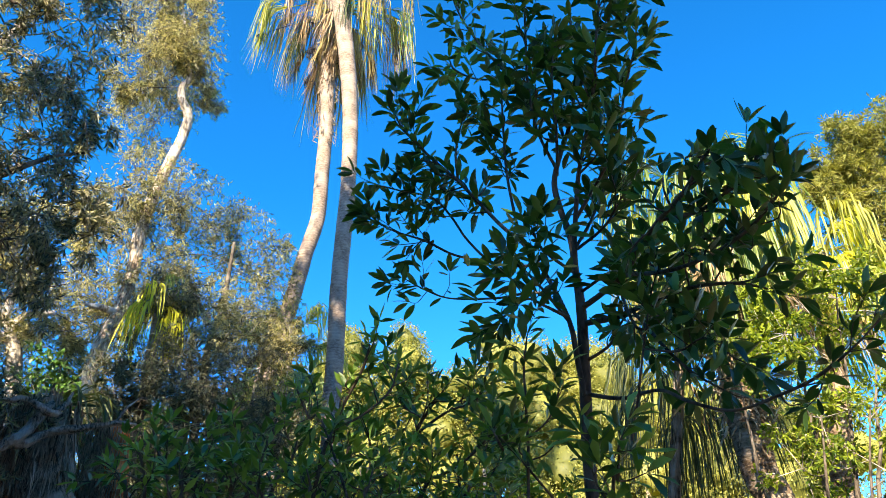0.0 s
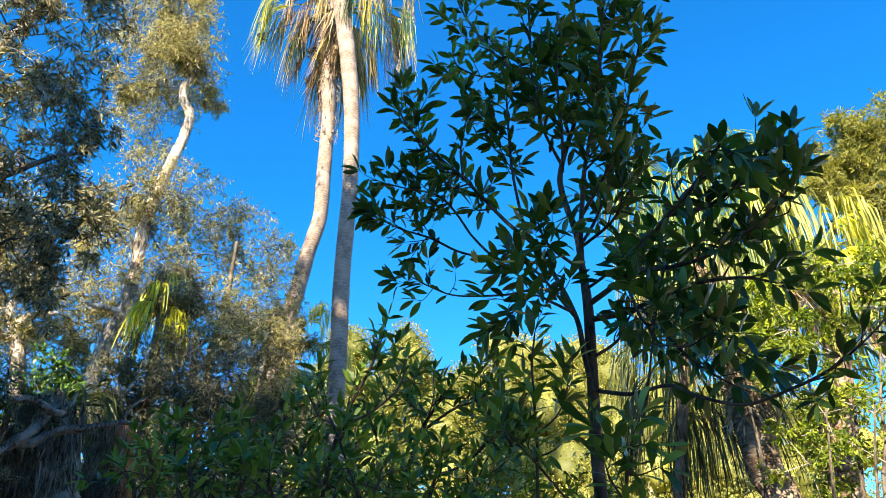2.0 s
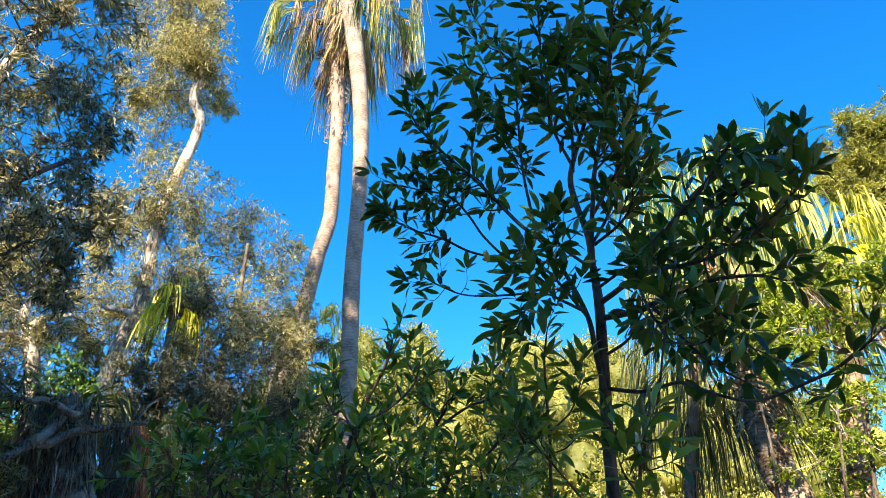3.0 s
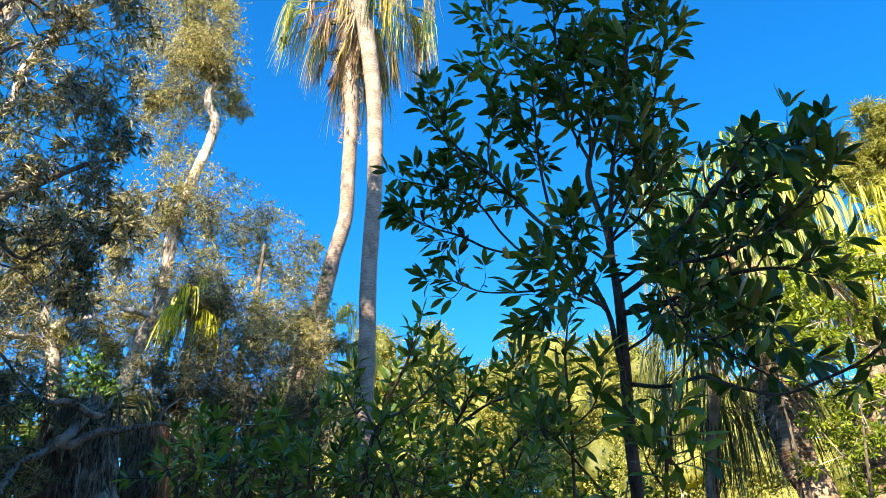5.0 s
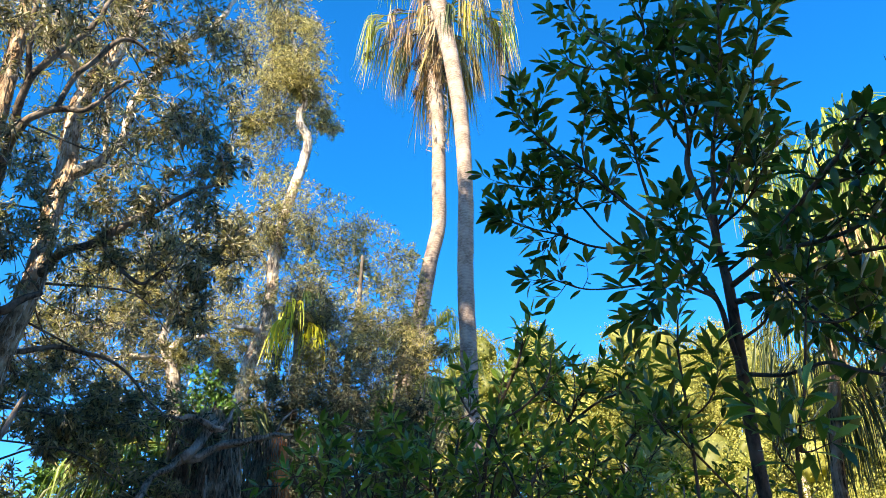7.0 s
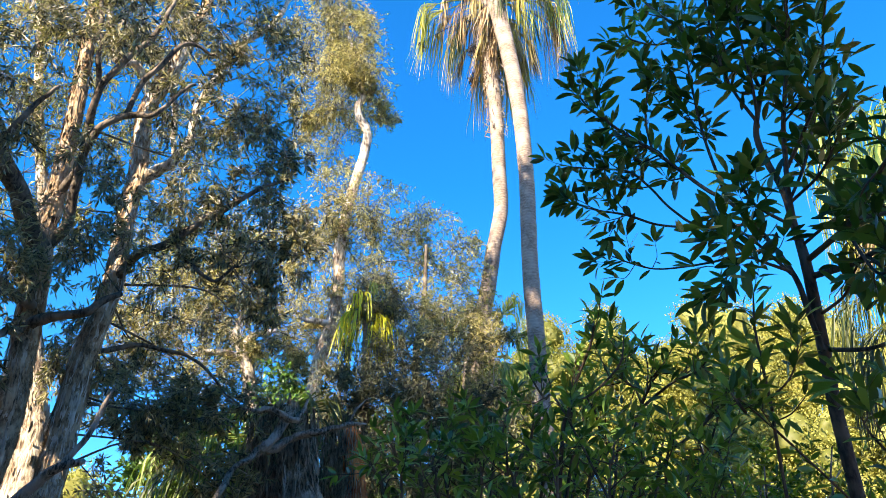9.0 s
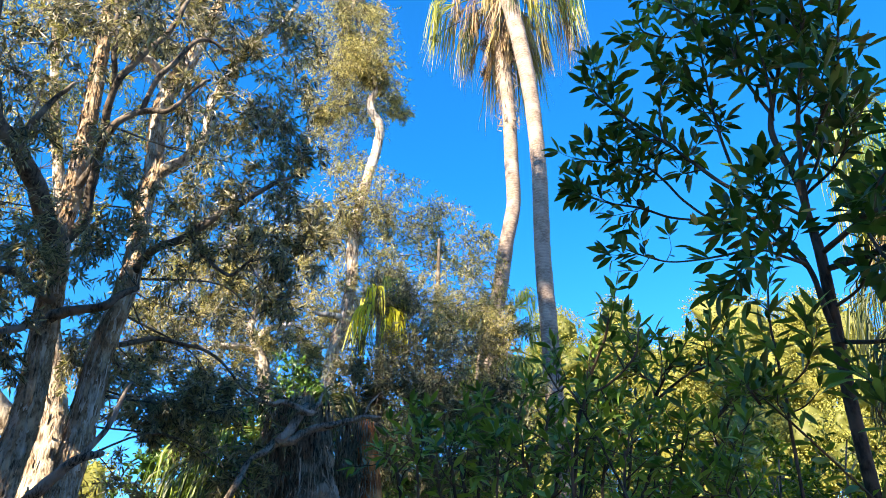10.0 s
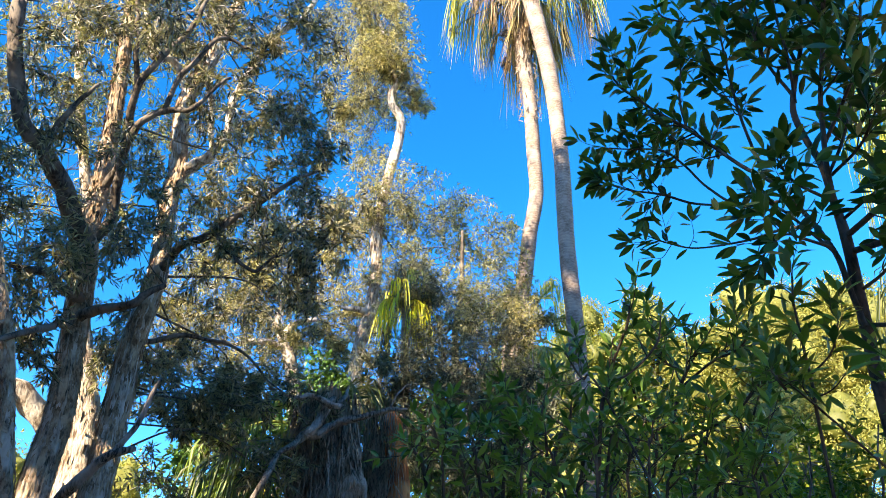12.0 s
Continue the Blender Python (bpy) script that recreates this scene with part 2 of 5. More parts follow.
def limb(points, sides=8, steps=6, rough=0.06, wander=0.0, flute=0.0):
    g = Geo()
    rows = spline(points, steps)
    if wander:
        for i in range(1, len(rows) - 1):
            rows[i, :3] += np.array(noise.noise_vector(Vector(rows[i, :3] * 4.0))) * wander
    tube(g, rows, sides, rough, min(4.0 + 0.25 / max(rows[len(rows) // 2, 3], 0.01), 14.0), flute)
    return g


def flakes(thing, points, n, lowest=0.0, size=1.0, mat=None):
    """Loose plates of peeling bark that stand off the trunk."""
    rows = spline(points, 12)
    i = rng.integers(1, len(rows) - 1, n)
    i = i[rows[i, 2] > lowest]
    n = len(i)
    p, r = rows[i, :3] + (rows[i + 1, :3] - rows[i, :3]) * rng.random((n, 1)), rows[i, 3:4]
    tan = unit(rows[i + 1, :3] - rows[i, :3])
    out = rng.normal(size=(n, 3))
    out = unit(out - tan * np.sum(out * tan, 1, keepdims=True))
    side = np.cross(tan, out)
    ln = size * (0.025 + 0.11 * rng.random((n, 1)) ** 2)
    w = size * (0.005 + 0.018 * rng.random((n, 1)))
    lift = 0.004 + 0.035 * rng.random((n, 1)) ** 2
    lift2 = 0.004 + 0.012 * rng.random((n, 1))
    skew = rng.normal(size=(n, 1)) * 0.3 * w
    v = []
    for f, l, wd in ((1.0, lift2, 0.25), (0.0, lift2 * 0.6, 1.0), (-1.0, lift, 0.2)):
        c = p + out * (r * 1.03 + l) + tan * ln * f + side * skew * f
        v += [c - side * w * wd - out * w * 0.3, c + side * w * wd]
    v = np.stack(v, 1)
    q = np.array([(0, 1, 3, 2), (2, 3, 5, 4)])
    g = Geo()
    g.add(v, (q[None] + (np.arange(n) * 6)[:, None, None]).reshape(-1, 4))
    thing.part("bark_flake_mass", g, mat or M_FLAKE, kind="stuff", smooth=False)


def rooted(points):
    """Carries a trunk on from its lowest point down into the soil."""
    p = np.asarray(points, float)
    a, b = p[0], p[1]
    if a[2] < 0.05:
        return p
    lean = (a[:2] - b[:2]) / max(b[2] - a[2], 0.05) * a[2] * 0.5
    base = np.array([a[0] + lean[0], a[1] + lean[1], -0.12, a[3] * 1.35])
    mid = (base + a) / 2
    mid[3] = a[3] * 1.06
    return np.vstack([base, mid, p])


def prisms(geo, a, b, ra, rb):
    """Thin three-sided twigs from a to b."""
    d = unit(b - a)
    s = unit(np.cross(d, np.array([0.31, 0.17, 0.93])))
    u = np.cross(d, s)
    n = len(a)
    ring = np.stack([s, -0.5 * s + 0.87 * u, -0.5 * s - 0.87 * u], 1)
    v = np.concatenate([a[:, None] + ring * np.reshape(ra, (-1, 1, 1)), b[:, None] + ring * np.reshape(rb, (-1, 1, 1))], 1)
    f = np.array([(0, 1, 4, 3), (1, 2, 5, 4), (2, 0, 3, 5)])
    geo.add(v, (f[None] + np.arange(n)[:, None, None] * 6).reshape(-1, 4))


def leaf_template(rows, fold=0.25, curl=0.25, twist=0.0):
    """A leaf along +y, one long, folded along its midrib; rows of (place, half width)."""
    v, q, t = [], [], []
    v.append((0, 0, 0))
    for s, w in rows[1:-1]:
        z = -curl * s * s
        c, k = math.cos(twist * s), math.sin(twist * s)
        v += [(-w * c, s, z + fold * w - w * k), (0, s, z), (w * c, s, z + fold * w + w * k)]
    v.append((0, 1, -curl))
    t += [(0, 2, 1), (0, 3, 2)]
    for i in range(len(rows) - 3):
        a = 1 + 3 * i
        q += [(a, a + 1, a + 4, a + 3), (a + 1, a + 2, a + 5, a + 4)]
    a = 1 + 3 * (len(rows) - 3)
    t += [(a, a + 1, len(v) - 1), (a + 1, a + 2, len(v) - 1)]
    return np.array(v, float), np.array(q, int).reshape(-1, 4), np.array(t, int)


OVAL = [(0, 0.0), (0.1, 0.0101), (0.22, 0.0714), (0.38, 0.126), (0.56, 0.147), (0.74, 0.126), (0.89, 0.0714), (1, 0.0)]
BROAD = [leaf_template(OVAL, f, c, w) for f, c, w in ((0.2, 0.12, 0.2), (0.35, 0.22, -0.3), (0.12, 0.05, 0.1), (0.4, -0.1, 0.35), (0.22, 0.3, -0.2))]
LANCE = [leaf_template([(0, 0), (0.10, 0.012), (0.25, 0.08), (0.45, 0.135), (0.66, 0.12), (0.85, 0.055), (1, 0)], f, c, w) for f, c, w in ((0.25, 0.12, 0.2), (0.4, 0.25, -0.3), (0.15, -0.08, 0.1), (0.3, 0.4, 0.2))]
SPOON = [leaf_template([(0, 0), (0.42, 0.11), (0.78, 0.16), (1, 0)], f, c) for f, c in ((0.3, 0.2), (0.15, -0.15), (0.4, 0.4))]
SLIM = [(np.array([(0, 0, 0), (-0.09, 0.5, 0.03), (0, 1, -0.06), (0.09, 0.5, 0.03)]), np.zeros((0, 4), int), np.array([(0, 3, 2), (0, 2, 1)])),
        (np.array([(0, 0, 0), (-0.085, 0.55, -0.02), (0.08, 1, -0.16), (0.105, 0.5, 0.06)]), np.zeros((0, 4), int), np.array([(0, 3, 2), (0, 2, 1)]))]
PLUMP = [(np.array([(0, 0, 0), (-0.28, 0.5, 0.06), (0, 1, -0.1), (0.28, 0.5, 0.06)]), np.zeros((0, 4), int), np.array([(0, 3, 2), (0, 2, 1)]))]


def leaf_frames(d, up):
    y = unit(d)
    x = unit(np.cross(y, up))
    return np.stack([x, y, np.cross(x, y)], -1)


def leaves(geo, templates, p, d, up, size):
    """One joined mesh of many leaves."""
    m = leaf_frames(d, up) * np.reshape(size, (-1, 1, 1))
    pick = rng.integers(0, len(templates), len(p))
    for k, (v, q, t) in enumerate(templates):
        i = np.nonzero(pick == k)[0]
        if not len(i):
            continue
        w = np.einsum("nij,vj->nvi", m[i], v) + p[i][:, None]
        o = (np.arange(len(i)) * len(v))[:, None, None]
        geo.add(w, (q[None] + o).reshape(-1, 4) if len(q) else None, (t[None] + o).reshape(-1, 3))


def ball(n):
    v = unit(rng.normal(size=(n, 3)))
    return v * rng.random((n, 1)) ** (1 / 3)


# ---- kinds of plants ----
def narrow_crown(thing, clumps, limbs, leaf=0.09, per_twig=14, twigs=20, mat=None, droop=0.5, split=6, name="foliage", templates=None, label="", twig_len=0.75, tight=0.6, fine=True):
    """Sprays of narrow leaves on thin twigs in clumps (x, y, z, radius), each fed by a branch from the nearest limb."""
    mat = mat or M_NARROW
    fol, wood, feed = Geo(), Geo(), Geo()
    nodes = np.vstack([spline(np.asarray(l)[:, :4], 5) for l in limbs]) if limbs else None
    for cx, cy, cz, cr in clumps:
        c = np.array((cx, cy, cz))
        if nodes is not None:
            low = nodes[:, 2] < cz + 0.4 * cr
            cand = nodes[low] if low.any() else nodes
            s = cand[np.argmin(np.linalg.norm(cand[:, :3] - c, axis=1))]
            gap = np.linalg.norm(s[:3] - c)
            r0 = min(s[3] * 0.5, 0.005 + 0.0045 * gap)
            mid = (s[:3] + c) / 2 + rng.normal(size=3) * 0.10 * gap
            tube(feed, spline([(*s[:3], r0), (*mid, r0 * 0.7), (*c, r0 * 0.4)], 5), 5, 0)
        subs = c + ball(split) * cr * 1.3
        prisms(wood, np.repeat(c[None], split, 0), subs, 0.006, 0.003)
        n = split * twigs
        host = np.repeat(subs, twigs, 0)
        a = host + ball(n) * cr * 0.35
        d = unit(unit(rng.normal(size=(n, 3))) + 0.6 * unit(host - c) - np.array((0, 0, droop)) * rng.random((n, 1)))
        ln = cr * twig_len * (0.35 + 0.65 * rng.random((n, 1)))
        b = a + d * ln * tight
        b2 = b + unit(d - np.array((0, 0, droop))) * ln * (1 - tight)
        if fine is not None:
            prisms(wood, a[::3], b[::3], 0.006, 0.003)
        if fine:
            prisms(wood, b[::3], b2[::3], 0.003, 0.0015)
        s = rng.random((n, per_twig, 1)) ** 0.8
        first = np.clip(s / tight, 0, 1)
        rest = np.clip((s - tight) / (1 - tight), 0, 1)
        p = (a[:, None] + (b - a)[:, None] * first + (b2 - b)[:, None] * rest).reshape(-1, 3)
        dd = np.repeat(d, per_twig, 0)
        ld = unit(0.7 * dd + unit(rng.normal(size=p.shape)) * 0.9 - np.array((0, 0, droop * 0.7)))
        up = unit(rng.normal(size=p.shape) + np.array((0, 0, 0.6)))
        leaves(fol, templates or SLIM, p, ld, up, leaf * (0.55 + 0.75 * rng.random(len(p))))
    if feed.n:
        thing.part("branch_mass", feed, M_TWIG, kind="stuff")
    thing.part("twig_mass", wood, M_TWIG_PALE if fine else M_TWIG, kind="stuff")
    return thing.part(name, fol, mat, label, kind="stuff", smooth=False)


class Broadleaf:
    """A young tree or shrub with large leaves: every branch a part, the nearest leaves parts, the rest joined."""

    def __init__(self, name, base, label, category, leaf=0.12, templates=None, mat=None, group="", singles=300):
        self.thing = Thing(name, base, label, category, group)
        self.leaf, self.templates, self.mat, self.singles = leaf, templates or BROAD, mat or M_BROAD, singles
        self.p, self.d, self.u, self.s, self.m, self.on = [], [], [], [], [], []
        self.host = None
        self.young = 0.0

    def stem(self, rows, name="branch", sides=7, label="", steps=6):
        rows = np.asarray(rows, float)
        self.host = self.thing.part(name, limb(rows, sides, steps, 0.05), M_STEM, label)
        return spline(rows, 8)

    def put(self, p, d, size):
        up = unit(np.array((0, 0, 1.0)) + rng.normal(size=3) * 0.45)
        self.p.append(p), self.d.append(unit(d)), self.u.append(up), self.s.append(size), self.m.append(rng.random() < self.young), self.on.append(self.host)

    def shoot(self, path, gap=0.028, rosette=4, bare=0.2, spread=0.9, size=1.0):
        """Leaves in a spiral along a path of (x, y, z, ...), and a rosette at its end."""
        path = np.asarray(path, float)[:, :3]
        seg = np.linalg.norm(np.diff(path, axis=0), axis=1)
        at, total = np.concatenate([[0], np.cumsum(seg)]), seg.sum()
        s, turn = total * bare, rng.random() * 6
        while s < total:
            p = np.array([np.interp(s, at, path[:, k]) for k in range(3)])
            q = np.array([np.interp(min(s + 0.02, total), at, path[:, k]) for k in range(3)])
            t = unit(q - p + 1e-6)
            x = unit(np.cross(t, (0.2, 0.3, 0.93)))
            y = np.cross(t, x)
            r = math.cos(turn) * x + math.sin(turn) * y
            self.put(p, t * 0.55 + r * spread + np.array((0, 0, rng.normal() * 0.25 - 0.08)), self.leaf * size * (0.65 + 0.5 * rng.random()))
            turn += 2.4
            s += gap * (0.6 + 0.8 * rng.random())
        t = unit(path[-1] - path[-2])
        x = unit(np.cross(t, (0.2, 0.3, 0.93)))
        y = np.cross(t, x)
        for k in range(rosette):
            a = turn + k * 2.4
            self.put(path[-1], t * (0.5 + 0.1 * k) + 0.55 * spread * (math.cos(a) * x + math.sin(a) * y), self.leaf * size * (0.8 + 0.35 * rng.random()))

    def branch(self, rows, twigs=5, reach=0.25, start=0.3, gap=0.027, tip=True, name="branch", rosette=4, label="", size=1.0, rise=0.25, young=0.0):
        """A branch with side twigs, leafy towards its end."""
        self.young = young
        path = self.stem(rows, name, label=label)
        n = len(path)
        for k in range(twigs):
            f = start + (1 - start) * (k + rng.random() * 0.8) / max(twigs, 1)
            i = min(int(f * (n - 1)), n - 2)
            t = unit(path[i + 1, :3] - path[i, :3])
            d = unit(t * 0.7 + unit(rng.normal(size=3)) * 0.9 + np.array((0, 0, rise)))
            ln = reach * (0.5 + 0.8 * rng.random())
            a = path[i, :3]
            m = a + d * ln * 0.5 + rng.normal(size=3) * 0.015
            b = a + d * ln + np.array((0, 0, 0.1 * ln))
            r = max(path[i, 3] * 0.55, 0.0022)
            tw = np.array([(*a, r), (*m, r * 0.8), (*b, r * 0.5)])
            self.thing.part("twig", limb(tw, 5, 3, 0), M_STEM, parent=self.host)
            self.shoot(spline(tw, 4), gap, rosette, 0.3, size=size)
        if tip:
            self.shoot(path[int(n * start):], gap * 1.15, rosette, 0.1, size=size)

    def finish(self):
        p, d, u, s, fresh = map(np.array, (self.p, self.d, self.u, self.s, self.m))
        near = np.argsort(np.hypot(p[:, 0], p[:, 1]))
        m = leaf_frames(d, u)
        shared = []
        for mat in (self.mat, M_YOUNG):
            for v, q, t in self.templates:
                g = Geo()
                g.add(v, q, t)
                shared.append(g.mesh("leaf", mat))
        k = len(self.templates)
        for i in near[:self.singles]:
            ob = new("leaf", shared[int(rng.integers(k)) + k * int(fresh[i])])
            ob.parent = self.on[i] or self.thing.ob
            ob.matrix_basis = Matrix.Translation(p[i] - self.thing.base) @ Matrix(m[i].tolist()).to_4x4() @ Matrix.Scale(s[i], 4)
            if fresh[i]:
                tagged(ob, "pale young leaf")
        rest = near[self.singles:]
        for flag, mat, label in ((False, self.mat, ""), (True, M_YOUNG, "pale young leaves")):
            pick = rest[fresh[rest] == flag]
            if len(pick):
                g = Geo()
                leaves(g, self.templates, p[pick], d[pick], u[pick], s[pick])
                self.thing.part("foliage", g, mat, label, kind="stuff")
        return self.thing


def loose_leaf(plant, place, aim, size, mat, label):
    v, q, t = BROAD[2]
    g = Geo()
    g.add(v, q, t)
    ob = new("leaf", g.mesh("leaf", mat))
    ob.parent = plant.thing.ob
    m = leaf_frames(np.array([aim], float), np.array([(0.1, -0.9, 0.4)]))[0]
    ob.matrix_basis = Matrix.Translation(np.array(place) - plant.thing.base) @ Matrix(m.tolist()).to_4x4() @ Matrix.Scale(size, 4)
    tagged(ob, label)


def frond(thing, origin, az, el, stalk=0.9, length=1.3, segments=40, mat=None, hang=0.96, spread=2.1, width=0.028, fall=0.22, label="", sway=0.0):
    """A weeping fan frond: a stalk, and ribbons that leave its tip in a fan and then fall straight down."""
    az, el = radians(az), radians(el)
    f = np.array((math.cos(az) * math.cos(el), math.sin(az) * math.cos(el), math.sin(el)))
    side = unit(np.cross(f, (0, 0, 1)) + 1e-6)
    origin = np.asarray(origin, float)
    down = unit(np.array((0, 0, -1.0)) + sway * (np.array((f[0], f[1], 0)) + rng.normal(size=3) * 0.6))
    mid = origin + f * stalk * 0.55
    hub = origin + unit(f + 0.18 * down) * stalk
    g = Geo()
    rib = Geo()
    tube(rib, spline([(*origin, 0.022), (*mid, 0.016), (*hub, 0.009)], 4), 5, 0)
    end = unit(hub - mid)
    k = 8
    s = np.linspace(0, 1, k)
    th = np.linspace(-spread, spread, segments) + rng.normal(size=segments) * 0.05
    ln = length * (0.62 + 0.38 * np.cos(th * 0.55)) * (0.85 + 0.25 * rng.random(segments))
    d0 = np.cos(th)[:, None] * end + np.sin(th)[:, None] * side
    start = fall + 0.14 * rng.random(segments)
    bend = np.clip((s[None] - start[:, None]) / 0.35, 0, 1)
    bend = hang * bend * bend * (3 - 2 * bend)
    dirs = unit(d0[:, None] * (1 - bend[..., None]) + down * bend[..., None] + 0.10 * down + rng.normal(size=(segments, 1, 3)) * 0.05 + rng.normal(size=(segments, k, 3)) * 0.07)
    pts = hub + np.concatenate([np.zeros((segments, 1, 3)), np.cumsum(dirs[:, :-1] * (ln[:, None, None] / (k - 1)), 1)], 1)
    across = unit(np.cross(dirs, np.cross(end, side)[None, None] + rng.normal(size=(segments, 1, 3)) * 0.35))
    lift = unit(np.cross(across, dirs))
    w = width * np.array([0.12, 0.5, 0.9, 1.0, 0.9, 0.7, 0.42, 0.05])[None, :, None] * (0.7 + 0.6 * rng.random((segments, 1, 1)))
    v = np.stack([pts - across * w + lift * w * 0.4, pts, pts + across * w + lift * w * 0.4], 2)
    a = (np.arange(segments) * k * 3)[:, None] + np.arange(k - 1) * 3
    q = np.stack([np.stack([a, a + 1, a + 4, a + 3], -1), np.stack([a + 1, a + 2, a + 5, a + 4], -1)], 2).reshape(-1, 4)
    g.add(v, q)
    ob = thing.part("frond", g, mat or M_FROND, label)
    thing.part("stalk", rib, M_FIBRE if mat is M_FROND_DEAD else M_FROND_PALE, parent=ob)
    return ob


def palm(name, trunk, label, crown, fronds, length=1.3, stalk=0.9, dead=8, pale=0.3, group="", segments=44, width=0.02, skirt=1.0, low=-35, top_el=75, fall=0.22, fan=2.1, sway=0.0, mats=None, bark=None):
    """A tall ringed palm trunk with a head of weeping fronds and a skirt of dead ones."""
    rows = rooted(trunk)
    t = Thing(name, rows[0][:3] * (1, 1, 0), label, "palm tree", group)
    p = spline(rows, 40)
    i = np.arange(len(p))
    p[:, 3] *= 1 + 0.035 * ((i % 3) == 0) - 0.02 * ((i % 7) == 3)
    g = Geo()
    tube(g, p, 16, 0.05, 3.0)
    t.part("trunk", g, bark or M_PALM_BARK, "ringed trunk")
    top = np.array(crown, float)
    for k in range(fronds):
        f = k / max(fronds - 1, 1)
        el = top_el - (top_el - low) * f ** 0.8 + rng.normal() * 6
        m = (mats or (M_FROND_PALE, M_FROND))[0 if rng.random() < pale else 1]
        frond(t, top + rng.normal(size=3) * 0.06 - np.array((0, 0, 0.35 * f)), k * 137.5 + rng.normal() * 12, el, stalk * (0.8 + 0.4 * rng.random()), length * (0.85 + 0.3 * rng.random()), segments, m, width=width, fall=fall, spread=fan * (0.6 + 0.6 * rng.random()) if sway else fan, sway=sway)
    for k in range(dead):
        el = -25 - 50 * rng.random()
        frond(t, top - np.array((0, 0, 0.3 + 0.4 * rng.random())), k * 137.5 + 40 * rng.random(), el, stalk * skirt * (0.6 + 0.5 * rng.random()), length * skirt * (0.5 + 0.5 * rng.random()), int(segments * 0.8), M_FROND_DEAD, 0.97, 0.5 + 0.9 * rng.random(), width * 0.8, fall=0.1, label="dry brown hanging frond", sway=0.25)
    return t


def shaggy_head(thing, top, mats, fronds=26, dead=26):
    """A head of ragged fronds: stalks that arch outwards, ribbons that hang from their ends in bundles."""
    for k in range(fronds):
        m = mats[int(rng.integers(len(mats)))]
        o = top + rng.normal(size=3) * 0.08
        frond(thing, o, k * 137.5 + rng.normal() * 20, 42 - 72 * (k / fronds) ** 0.8 + rng.normal() * 8, 0.35 + 0.95 * rng.random(), 1.2 + 1.3 * rng.random(), 30, m, 1.0, 0.15 + 0.45 * rng.random(), 0.010, -0.15 + 0.1 * rng.random(), sway=0.07)
    for k in range(dead):
        o = top - np.array((0, 0, 0.2 + 0.7 * rng.random()))
        frond(thing, o, k * 137.5 + 40 * rng.random(), -20 - 45 * rng.random(), 0.3 + 0.7 * rng.random(), 0.9 + 1.1 * rng.random(), 20, M_FROND_DEAD if rng.random() < 0.6 else M_FROND_TAN, 1.0, 0.2 + 0.4 * rng.random(), 0.010, -0.15, "dry brown hanging frond", 0.15)


def fruit_stalk(thing, a, b, n=70):
    """A drooping stalk with clusters of dry dark fruit."""
    a, b = np.array(a, float), np.array(b, float)
    g = Geo()
    tube(g, spline([(*a, 0.02), (*((a + b) / 2 + (0, 0, 0.12)), 0.014), (*b, 0.006)], 5), 6, 0)
    ends = b + ball(n) * 0.15 * np.array((1, 1, 1.3)) - np.array((0, 0, 0.12))
    prisms(g, np.repeat(b[None], n, 0) + (ends - b) * 0.2, ends, 0.004, 0.003)
    for e in ends:
        m = bmesh.new()
        bmesh.ops.create_icosphere(m, subdivisions=1, radius=0.012 + 0.014 * rng.random())
        g.add([tuple(np.array(v.co) + e) for v in m.verts], None, [[v.index for v in f.verts] for f in m.faces])
        m.free()
    thing.part("fruit_stalk", g, M_FRUIT, "dry fruit stalk with dark fruit")


def tufted_crown(thing, clumps, leaf, count, mat):
    """A close crown of small leaves: ragged rounded tufts, leafy all over, dense within."""
    fol, inner = Geo(), Geo()
    for cx, cy, cz, cr in clumps:
        c = np.array((cx, cy, cz))
        m = bmesh.new()
        bmesh.ops.create_icosphere(m, subdivisions=3, radius=1.0)
        v = np.array([p.co for p in m.verts])
        bulge = np.array([0.90 + 0.3 * noise.noise(Vector((c + q * cr) * 1.6)) + 0.12 * noise.noise(Vector((c + q * cr) * 6.0)) for q in v])
        inner.add(c + v * cr * (bulge - 0.28)[:, None], None, [[p.index for p in f.verts] for f in m.faces])
        m.free()
        k = rng.integers(0, len(v), count)
        v = unit(v[k] + rng.normal(size=(count, 3)) * 0.07)
        p = c + v * cr * (bulge[k] - 0.12 + 0.36 * rng.random(count) ** 1.6)[:, None]
        d = unit(0.5 * v + rng.normal(size=v.shape) * 0.6 - np.array((0, 0, 0.25)))
        up = unit(v + rng.normal(size=v.shape) * 0.7)
        leaves(fol, PLUMP, p, d, up, leaf * (0.55 + 0.75 * rng.random(count)))
    thing.part("inner_foliage", inner, mat, kind="stuff")
    thing.part("foliage", fol, mat, kind="stuff", smooth=False)


